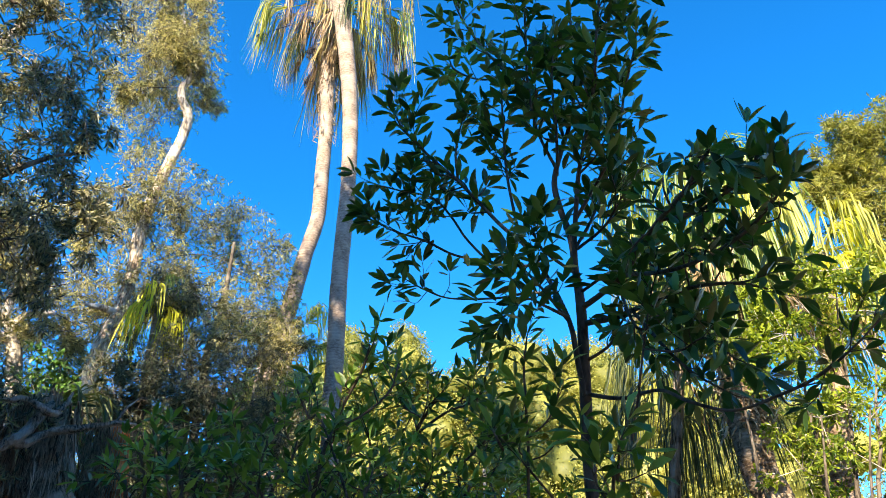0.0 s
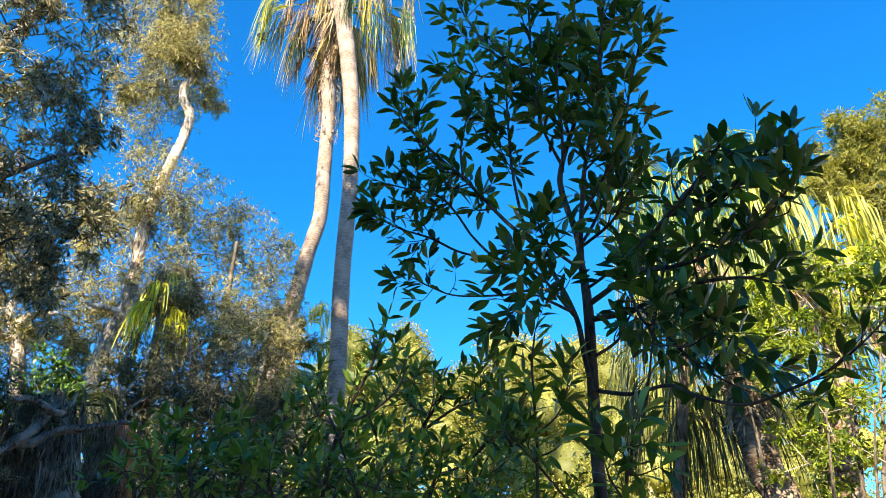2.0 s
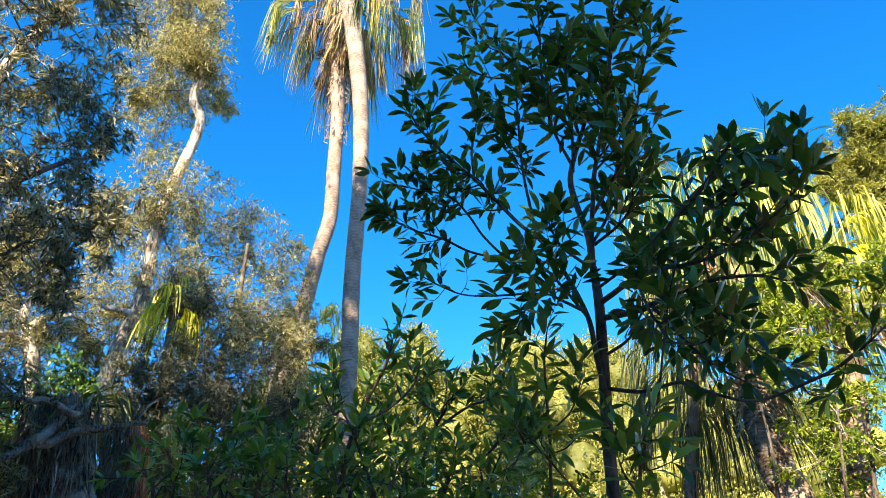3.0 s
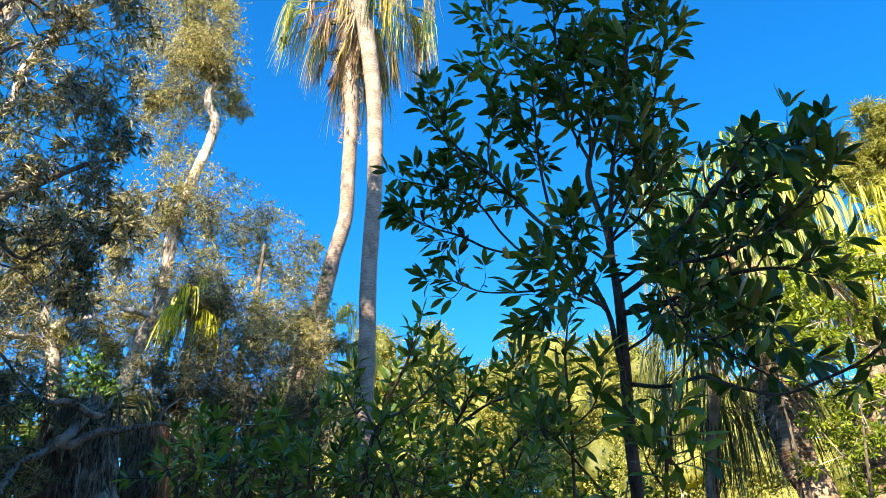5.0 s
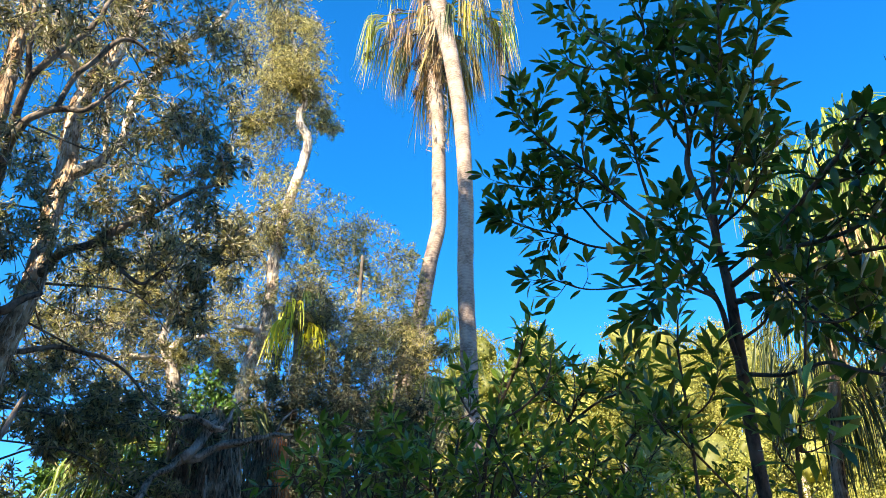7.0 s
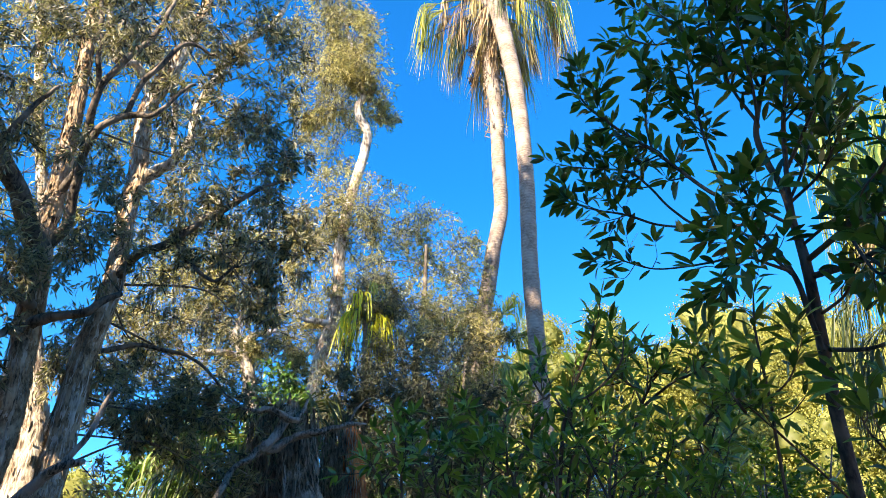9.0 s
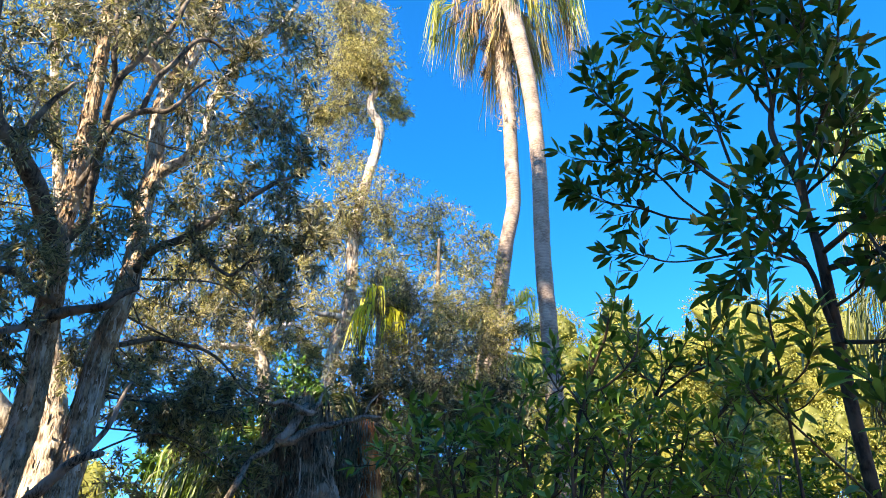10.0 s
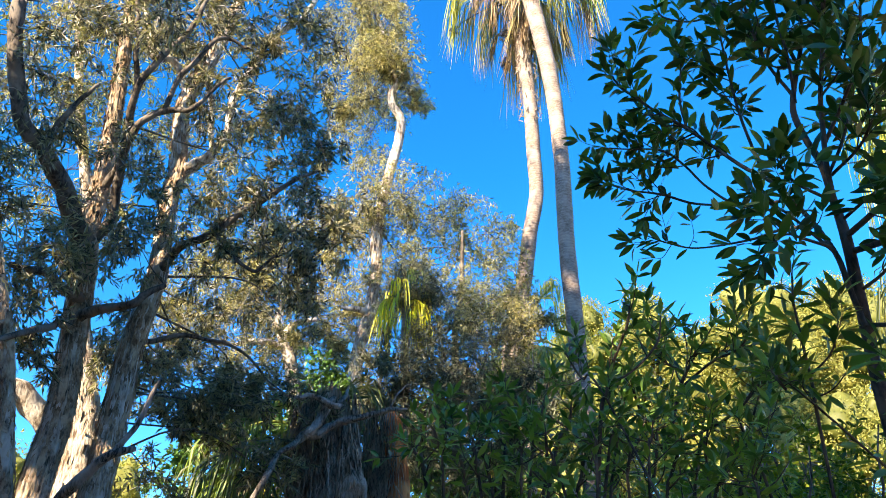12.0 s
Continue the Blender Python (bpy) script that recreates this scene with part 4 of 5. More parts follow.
    arms += [[(-4.49, 6.18, 5.55, 0.024), (-4.27, 6.20, 5.26, 0.020), (-4.02, 6.25, 5.06, 0.017), (-3.80, 6.27, 5.19, 0.011)],
            [(-5.57, 6.73, 7.96, 0.053), (-5.66, 6.53, 8.36, 0.046), (-5.82, 6.25, 8.32, 0.042), (-5.94, 6.13, 9.13, 0.036)],
            [(-5.51, 7.03, 8.83, 0.048), (-5.58, 7.23, 8.24, 0.044), (-5.63, 7.44, 7.85, 0.039), (-5.67, 7.54, 7.48, 0.027)]]
    for a in arms:
        # Upper limbs keep pale bark; the others are coloured dark as if shaded.
        t.part("limb", limb(a, 9, 8, 0.16, 0.045), M_PAPER if a in (arms[0], arms[3], arms[4]) else M_TWIG)
    narrow_crown(t, [(-3.81, 6.36, 7.89, 0.340), (-4.03, 6.22, 7.27, 0.326), (-3.73, 6.45, 7.21, 0.293), (-3.96, 6.44, 6.72, 0.319), (-3.63, 6.60, 6.75, 0.255), (-4.19, 6.31, 6.32, 0.343), (-3.73, 6.48, 6.11, 0.305), (-3.43, 6.69, 6.03, 0.256), (-4.11, 6.31, 5.62, 0.298), (-3.67, 6.57, 5.61, 0.327), (-3.38, 6.78, 5.52, 0.238), (-3.94, 6.64, 5.23, 0.298), (-4.51, 6.28, 5.22, 0.268), (-4.39, 6.15, 5.98, 0.244), (-4.17, 5.95, 8.06, 0.340), (-3.77, 6.22, 8.35, 0.278), (-3.65, 6.87, 5.09, 0.226), (-4.72, 5.55, 8.04, 0.306), (-4.60, 6.25, 7.13, 0.266)], [two[8:], *arms], 0.092, 9, 11, M_NARROW, 0.5, 8)
    narrow_crown(t, [(-6.00, 7.08, 4.57, 0.272), (-5.86, 7.29, 4.96, 0.278), (-5.97, 6.65, 4.94, 0.213), (-5.66, 7.66, 5.07, 0.390), (-5.20, 7.84, 5.37, 0.319), (-5.73, 7.35, 4.43, 0.340), (-5.43, 7.58, 4.40, 0.374), (-5.26, 8.08, 4.73, 0.354), (-5.19, 7.61, 4.06, 0.266), (-5.49, 7.10, 3.31, 0.255), (-6.09, 6.74, 4.53, 0.160), (-4.97, 8.51, 5.59, 0.298)], [two[4:9]], 0.088, 9, 10, M_NARROW, 0.5, 8)
    bough = [(-5.27, 6.20, 4.45, 0.030), (-4.92, 6.62, 4.62, 0.022), (-4.50, 6.92, 4.50, 0.015), (-4.10, 7.22, 4.05, 0.008)]
    t.part("limb", limb(bough, 8, 8, 0.16, 0.045), M_TWIG)
    low = []
    for k in range(11):
        f = (k + 0.5 * rng.random()) / 11
        low.append((-5.25 + 1.25 * f, 6.55 + 0.75 * f + 0.3 * rng.random(), 3.05 + 1.45 * rng.random(), 0.20 + 0.08 * rng.random()))
    narrow_crown(t, low, [two[2:6], bough], 0.09, 9, 10, M_NARROW, 0.5, 8)

    # Crown clumps added mostly out of view, to shade the tall palm and grey bush.
    high = [(two[-1][0] + 1.7 * math.cos(k * 2.4) * (0.3 + 0.7 * rng.random()), two[-1][1] + 1.7 * math.sin(k * 2.4) * (0.3 + 0.7 * rng.random()), two[-1][2] - 0.4 + 0.3 * k, 0.6) for k in range(9)]
    high += [(-5.7 + 0.12 * k, 5.5 + 1.3 * rng.random(), 8.6 + 1.3 * rng.random(), 0.42) for k in range(9)]
    narrow_crown(t, high, [two[8:]], 0.1, 10, 12, M_NARROW, 0.5, 6, fine=False)

    low = [(-5.05, 5.33, 2.65, 0.052), (-4.82, 5.27, 2.89, 0.045), (-4.66, 5.27, 3.02, 0.040), (-4.50, 5.28, 3.10, 0.034), (-4.38, 5.37, 3.16, 0.025)]
    t2 = [(-4.51, 5.27, 3.09, 0.025), (-4.41, 5.35, 3.31, 0.022), (-4.35, 5.40, 3.53, 0.020), (-4.29, 5.45, 3.75, 0.013)]
    lw = rooted(low)
    t = Thing("fallen_branch", lw[0] * (1, 1, 0, 0), "bare dark dead branch leaning beside the paperbarks", "branch")
    t.part("limb", limb(lw, 8, 6, 0.1, 0.02), M_DEAD)
    t.part("twig", limb(t2, 6, 6, 0.08, 0.02), M_DEAD)

    three = rooted([(-7.11, 7.78, 3.23, 0.298), (-7.12, 7.77, 3.61, 0.278), (-7.11, 7.77, 3.94, 0.249), (-7.12, 7.77, 4.33, 0.167), (-7.19, 7.70, 4.78, 0.146), (-7.26, 7.64, 5.19, 0.125), (-7.32, 7.58, 5.56, 0.110), (-7.35, 7.55, 6.51, 0.098), (-7.55, 7.35, 7.67, 0.077), (-7.77, 7.12, 9.01, 0.063), (-7.99, 6.87, 11.05, 0.040)])
    t = Thing("paperbark_tree", three[0] * (1, 1, 0, 0), "sunlit cream-barked paperbark forking low down", "tree", "paperbarks")
    t.part("trunk", limb(three, 18, 12, 0.14, 0.0, 0.2), M_PAPER, "cream papery bark")
    flakes(t, three, 700)
    arm = [(-7.15, 7.75, 3.68, 0.173), (-7.26, 7.50, 4.03, 0.150), (-7.37, 7.25, 4.29, 0.142), (-7.48, 7.00, 4.45, 0.126), (-7.68, 6.62, 4.62, 0.111), (-8.04, 6.19, 5.12, 0.090)]
    t.part("limb", limb(arm, 12, 7, 0.1, 0.03, 0.15), M_PAPER)
    narrow_crown(t, [(-7.70, 7.21, 7.61, 0.510), (-7.22, 7.18, 8.91, 0.527), (-7.83, 6.58, 8.14, 0.510), (-7.05, 7.86, 8.36, 0.439), (-7.70, 6.49, 9.39, 0.625), (-6.64, 7.58, 9.38, 0.446), (-7.49, 7.76, 7.17, 0.340), (-8.69, 6.78, 6.70, 0.510), (-6.30, 7.77, 10.10, 0.461), (-6.27, 8.94, 8.90, 0.461), (-7.06, 8.90, 8.20, 0.414), (-8.02, 6.24, 9.28, 0.536), (-6.53, 9.59, 7.77, 0.414), (-6.78, 7.01, 9.78, 0.446)], [three[6:], arm], 0.092, 9, 18, M_NARROW_LIT, 0.5, 9, fine=False)

    four = rooted([(-5.15, 4.95, 2.68, 0.065), (-5.21, 4.89, 3.18, 0.061), (-5.26, 4.82, 3.62, 0.057), (-5.32, 4.76, 3.99, 0.058), (-5.47, 4.59, 4.70, 0.054), (-5.69, 4.31, 5.70, 0.046), (-5.94, 3.97, 7.11, 0.031)])
    t = Thing("paperbark_tree", four[0] * (1, 1, 0, 0), "slim grey paperbark trunk in shade", "tree", "paperbarks")
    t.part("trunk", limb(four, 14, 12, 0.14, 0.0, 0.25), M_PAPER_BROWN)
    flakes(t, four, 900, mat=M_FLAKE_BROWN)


near_paperbarks()


# ---- old stump with dead limbs ----
def stump():
    core = rooted([(-3.83, 8.06, 2.96, 0.315), (-3.86, 8.04, 3.36, 0.299), (-3.91, 8.02, 3.73, 0.282), (-3.97, 7.99, 3.96, 0.251), (-4.00, 7.98, 4.12, 0.175), (-4.00, 7.98, 4.24, 0.078)])
    core[:, 3] *= 0.84
    t = Thing("dead_stump", core[0] * (1, 1, 0, 0), "dark fibrous dead stump with grey bare limbs", "tree stump")
    t.part("trunk", limb(core, 40, 18, 0.35, 0.0, 0.25), M_STUMP)
    flakes(t, core, 900, 1.0, 1.8, M_STUMP)
    long_arm = [(-4.09, 6.68, 2.86, 0.025), (-4.05, 6.81, 3.18, 0.034), (-4.00, 6.96, 3.41, 0.034), (-3.92, 7.12, 3.58, 0.044), (-3.83, 7.22, 3.67, 0.065), (-3.73, 7.27, 3.66, 0.059), (-3.63, 7.32, 3.73, 0.044), (-3.49, 7.39, 3.81, 0.041), (-3.30, 7.48, 3.88, 0.036), (-3.10, 7.61, 3.93, 0.027), (-2.97, 7.77, 3.98, 0.012)]
    for a in (long_arm, [(-3.84, 7.18, 3.63, 0.047), (-3.75, 7.21, 3.72, 0.059), (-3.70, 7.29, 3.86, 0.050), (-3.67, 7.36, 3.98, 0.048), (-3.67, 7.47, 4.09, 0.024)],
              [(-3.57, 7.46, 3.97, 0.036), (-3.62, 7.33, 3.97, 0.042), (-3.74, 7.21, 4.01, 0.035), (-3.83, 7.11, 4.03, 0.038), (-3.89, 7.02, 4.00, 0.023), (-3.97, 6.97, 4.00, 0.012)],
              [(-3.10, 7.61, 3.93, 0.015), (-3.06, 7.73, 4.13, 0.012), (-2.98, 7.87, 4.28, 0.006)],
              [(-3.63, 7.49, 4.02, 0.030), (-3.61, 7.61, 4.15, 0.022), (-3.62, 7.71, 4.25, 0.009)]):
        t.part("limb", limb(np.array(a) * (1, 1, 1, 0.78), 14, 10, 0.45, 0.05, 0.5), M_DEAD, "grey weathered dead limb")
    for n, mat, reach in ((2600, M_STUMP, 0.39), (90, M_TWIG, 0.38)):
        g = Geo()
        turn, far = rng.random(n) * 6.3, reach * (0.35 + 0.65 * rng.random(n))
        a = core[-1][:3] + np.stack([far * np.cos(turn), far * np.sin(turn), 0.05 - 2.6 * rng.random(n)], 1)
        b = a + np.stack([0.03 * np.cos(turn) + rng.normal(size=n) * 0.06, 0.03 * np.sin(turn) + rng.normal(size=n) * 0.06, -0.12 - 0.35 * rng.random(n)], 1)
        prisms(g, a, b, 0.004 + 0.012 * rng.random(n), 0.002)
        t.part("bark_strip_mass", g, mat, "hanging strips of dark bark", kind="stuff")


stump()


def red_trunk():
    rows = rooted([(-3.37, 8.67, 3.14, 0.105), (-3.40, 8.65, 3.57, 0.095), (-3.43, 8.63, 3.86, 0.10), (-3.45, 8.62, 4.04, 0.08), (-3.47, 8.61, 4.14, 0.03)])
    t = Thing("small_tree", rows[0] * (1, 1, 0, 0), "thin trunk with orange-red flaking bark", "tree")
    t.part("trunk", limb(rows, 16, 12, 0.35, 0.02, 0.4), M_RED)
    flakes(t, rows, 700, 0.5, 1.3, M_RED)
    n = 900
    g = Geo()
    turn, far = rng.random(n) * 6.3, 0.08 + 0.16 * rng.random(n)
    a = rows[-1][:3] + np.stack([far * np.cos(turn) - 0.10, far * np.sin(turn), 0.12 - 1.5 * rng.random(n)], 1)
    b = a + np.stack([rng.normal(size=n) * 0.05, rng.normal(size=n) * 0.05, -0.12 - 0.3 * rng.random(n)], 1)
    prisms(g, a, b, 0.003 + 0.007 * rng.random(n), 0.002)
    t.part("bark_strip_mass", g, M_STUMP, "hanging strips of dark fibre", kind="stuff")


red_trunk()


def brown_tree():
    rows = rooted([(-6.57, 11.94, 5.49, 0.129), (-6.63, 11.90, 6.09, 0.121), (-6.69, 11.87, 6.37, 0.111), (-6.81, 11.80, 6.65, 0.082), (-6.92, 11.74, 7.01, 0.062), (-6.86, 11.77, 7.35, 0.042)])
    t = Thing("small_tree", rows[0] * (1, 1, 0, 0), "small tree with sunlit tan limbs among foliage", "tree")
    t.part("trunk", limb(rows, 10, 6, 0.12, 0.02), M_PAPER)
    arms = [[(-6.74, 11.85, 6.48, 0.066), (-6.93, 11.62, 6.59, 0.061), (-7.20, 11.33, 6.54, 0.050), (-7.34, 11.13, 6.41, 0.030)], [(-6.84, 11.79, 6.70, 0.061), (-6.62, 11.80, 6.94, 0.056), (-6.23, 11.89, 7.03, 0.041)]]
    for a in arms:
        t.part("limb", limb(a, 8, 5, 0.1, 0.02), M_PAPER)
    narrow_crown(t, [(-7.26, 11.49, 7.29, 0.517), (-6.81, 11.65, 7.51, 0.465), (-7.76, 11.06, 6.97, 0.459), (-6.33, 12.08, 7.17, 0.372), (-7.54, 11.25, 7.89, 0.472), (-8.02, 10.71, 7.29, 0.459), (-6.01, 12.15, 6.83, 0.408), (-6.24, 12.02, 6.29, 0.402), (-5.79, 12.44, 6.37, 0.408), (-5.71, 12.45, 7.01, 0.372), (-7.00, 11.61, 6.24, 0.402), (-7.41, 11.37, 6.21, 0.402)], [rows, *arms], 0.092, 9, 18, M_NARROW_LIT, 0.5, 9, fine=False)
    spare = []
    for k in range(22):
        f = (k + 0.6 * rng.random()) / 22
        spare.append((-8.9 + 2.7 * f, 10.9 + 2.0 * f, 6.4 + 3.4 * rng.random(), 0.40 + 0.12 * rng.random()))
    narrow_crown(t, spare, [rows, *arms], 0.092, 9, 15, M_NARROW_LIT, 0.5, 9, fine=False)


brown_tree()

# ---- low palms behind the stump ----
def low_palm(trunk, label, count, length, stalk, pale, seg=46, dead=3, low=-40, mats=None, high=70, fan=1.8):
    palm("weeping_palm", trunk, label, trunk[-1][:3], count, length, stalk, dead, pale, "weeping palms", seg, 0.013, 0.8, low, high, 0.14, fan, 0.15, mats)


GOLD = [(-4.12, 10.76, 4.60, 0.067), (-4.12, 10.75, 5.62, 0.068), (-4.12, 10.75, 6.78, 0.053)]
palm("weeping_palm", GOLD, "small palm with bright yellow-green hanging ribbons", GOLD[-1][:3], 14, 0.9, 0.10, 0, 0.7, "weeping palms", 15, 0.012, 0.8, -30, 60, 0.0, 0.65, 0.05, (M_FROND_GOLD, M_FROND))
# About half of these fronds carry the shade-darkened ribbon colour.
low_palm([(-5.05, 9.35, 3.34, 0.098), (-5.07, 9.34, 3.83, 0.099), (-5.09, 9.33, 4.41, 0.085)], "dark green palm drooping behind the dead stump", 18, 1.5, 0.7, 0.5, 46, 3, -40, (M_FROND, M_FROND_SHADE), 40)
low_palm([(-3.10, 14.78, 6.13, 0.111), (-3.06, 14.79, 6.82, 0.112), (-3.01, 14.80, 7.52, 0.091)], "small palm beside the curved palm trunk", 14, 1.0, 0.7, 0.3)


DROOP = [(2.52, 9.15, 3.44, 0.07), (2.68, 9.10, 4.43, 0.068), (2.84, 9.05, 5.38, 0.06)]
# All its green ribbons use the darkened colour in place of cast shade.
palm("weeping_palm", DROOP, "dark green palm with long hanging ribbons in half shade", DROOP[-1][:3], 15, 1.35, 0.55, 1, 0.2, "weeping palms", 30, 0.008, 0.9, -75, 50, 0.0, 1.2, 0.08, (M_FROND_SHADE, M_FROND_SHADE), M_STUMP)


def understory():
    """Dark leafy thicket under the paperbarks."""
    for base, h, r in (((-6.16, 10.44, 4.37), 5.4, 1.1), ((-5.69, 12.38, 4.75), 6.6, 1.2), ((-4.30, 12.39, 4.64), 6.3, 1.2), ((-3.42, 12.65, 4.62), 6.2, 1.2)):
        x, y = base[0], base[1]
        t = Thing("shrub", (x, y, 0), "dark leafy thicket in deep shade", "shrub", "thicket")
        stems, clumps = [], []
        for k in range(4):
            a = k * 1.7 + rng.random()
            rows = [(x, y, -0.05, 0.04), (x + 0.3 * r * math.cos(a), y + 0.3 * r * math.sin(a), h * 0.5, 0.025), (x + 0.7 * r * math.cos(a), y + 0.7 * r * math.sin(a), h * 0.9, 0.008)]
            t.part("stem", limb(rows, 6, 6, 0.1, 0.05), M_TWIG)
            stems.append(rows)
        for k in range(14):
            a, q = rng.random() * 6.3, r * rng.random() ** 0.5
            clumps.append((x + q * math.cos(a), y + q * math.sin(a), h * (0.3 + 0.66 * rng.random()), 0.42))
        narrow_crown(t, clumps, stems, 0.085, 14, 11, M_BROAD, 0.3, 8, templates=PLUMP, fine=False)


understory()

# ---- sunlit shrub and tree at the edge of the clearing ----
def lime_shrub():
    base = (3.24, 7.29, 3.08)
    t = Thing("shrub", (base[0], base[1], 0), "sunlit lime-green shrub with whorled leaves", "shrub")
    stems = []
    for k, top in enumerate([(2.86, 7.58, 4.53, 0.060), (3.43, 7.40, 4.93, 0.061), (3.89, 7.31, 5.14, 0.062), (4.09, 7.10, 4.80, 0.061), (2.82, 7.39, 3.80, 0.057), (3.37, 7.08, 4.02, 0.057), (3.72, 6.94, 3.87, 0.057)]):
        b = (base[0] + rng.normal() * 0.2, base[1] + rng.normal() * 0.2)
        rows = [(b[0], b[1], -0.05, 0.03), ((b[0] + top[0]) / 2 + rng.normal() * 0.15, (b[1] + top[1]) / 2, top[2] * 0.55, 0.022), (*top[:3], 0.006)]
        t.part("stem", limb(rows, 7, 7, 0.08, 0.04), M_TWIG)
        stems.append(rows)
    narrow_crown(t, [(2.85, 7.91, 4.84, 0.187), (3.31, 7.73, 4.83, 0.343), (3.69, 7.64, 5.17, 0.319), (4.07, 7.66, 5.24, 0.293), (4.34, 7.58, 5.07, 0.326), (3.41, 7.59, 4.48, 0.335), (3.77, 7.42, 4.47, 0.366), (4.11, 7.26, 4.40, 0.366), (3.44, 7.32, 3.88, 0.320), (3.81, 7.15, 3.83, 0.349), (3.51, 7.19, 3.39, 0.340), (3.19, 7.33, 3.43, 0.283), (3.81, 7.04, 3.31, 0.340), (4.37, 7.22, 4.06, 0.427), (2.74, 7.08, 4.73, 0.227), (2.99, 7.00, 4.93, 0.230), (3.14, 6.98, 4.57, 0.255), (3.54, 6.99, 5.16, 0.214), (3.85, 6.92, 5.22, 0.217), (4.01, 6.81, 5.01, 0.238), (2.83, 7.02, 4.21, 0.249)], stems, 0.068, 12, 10, M_LIME, 0.1, 6, templates=SPOON, twig_len=0.5)


lime_shrub()


def side_tree():
    rows = rooted([(6.07, 10.54, 3.69, 0.172), (6.31, 10.40, 5.12, 0.159), (6.53, 10.26, 6.54, 0.137), (6.73, 10.13, 7.76, 0.105), (6.86, 10.04, 8.69, 0.069)])
    t = Thing("tree", rows[0] * (1, 1, 0, 0), "sunlit olive tree with dense narrow leaves", "tree")
    t.part("trunk", limb(rows, 10, 7, 0.1, 0.03), M_PAPER)
    narrow_crown(t, [(6.25, 10.47, 8.89, 0.317), (6.52, 10.26, 8.96, 0.397), (6.71, 10.02, 9.10, 0.397), (5.91, 10.50, 8.34, 0.270), (6.38, 10.42, 8.44, 0.391), (6.71, 10.23, 8.41, 0.391), (6.98, 10.00, 8.88, 0.595), (6.56, 10.46, 7.76, 0.289), (6.43, 10.73, 7.43, 0.289), (7.20, 10.32, 8.17, 0.694), (6.62, 10.84, 7.01, 0.289), (6.30, 10.19, 9.23, 0.258), (5.96, 10.55, 8.63, 0.215), (6.25, 10.67, 8.19, 0.293)], [rows], 0.10, 12, 22, M_HILL, 0.3, 9, fine=False)


side_tree()


def back_shrubs():
    """Half-lit shrubs between the foreground and the wood."""
    for base, h, r in (((-0.91, 7.84, 3.59), 3.3, 0.9), ((-0.26, 8.28, 3.87), 3.6, 1.0), ((0.39, 8.06, 3.64), 3.5, 1.0), ((1.07, 8.40, 3.88), 3.8, 1.0), ((0.71, 8.56, 4.33), 3.6, 0.9), ((1.36, 8.89, 4.37), 3.6, 0.8)):
        x, y = base[0], base[1]
        t = Thing("shrub", (x, y, 0), "half-lit green shrub with small leathery leaves", "shrub", "shrubs behind")
        stems, clumps = [], []
        for k in range(5):
            a = k * 2.4 + rng.random()
            rows = [(x, y, -0.05, 0.03), (x + 0.3 * r * math.cos(a), y + 0.3 * r * math.sin(a), h * 0.5, 0.02), (x + 0.8 * r * math.cos(a), y + 0.8 * r * math.sin(a), h * (0.8 + 0.15 * rng.random()), 0.006)]
            t.part("stem", limb(rows, 6, 6, 0.08, 0.04), M_TWIG)
            stems.append(rows)
        for k in range(14):
            a = rng.random() * 6.3
            q = r * rng.random() ** 0.5
            clumps.append((x + q * math.cos(a), y + q * math.sin(a), h * (0.45 + 0.5 * rng.random()) - 0.2 * q, 0.3))
        narrow_crown(t, clumps, stems, 0.085, 9, 6, M_LIME if base[0] > 0.3 else M_YOUNG, 0.15, 6, templates=SPOON, twig_len=0.6)


back_shrubs()


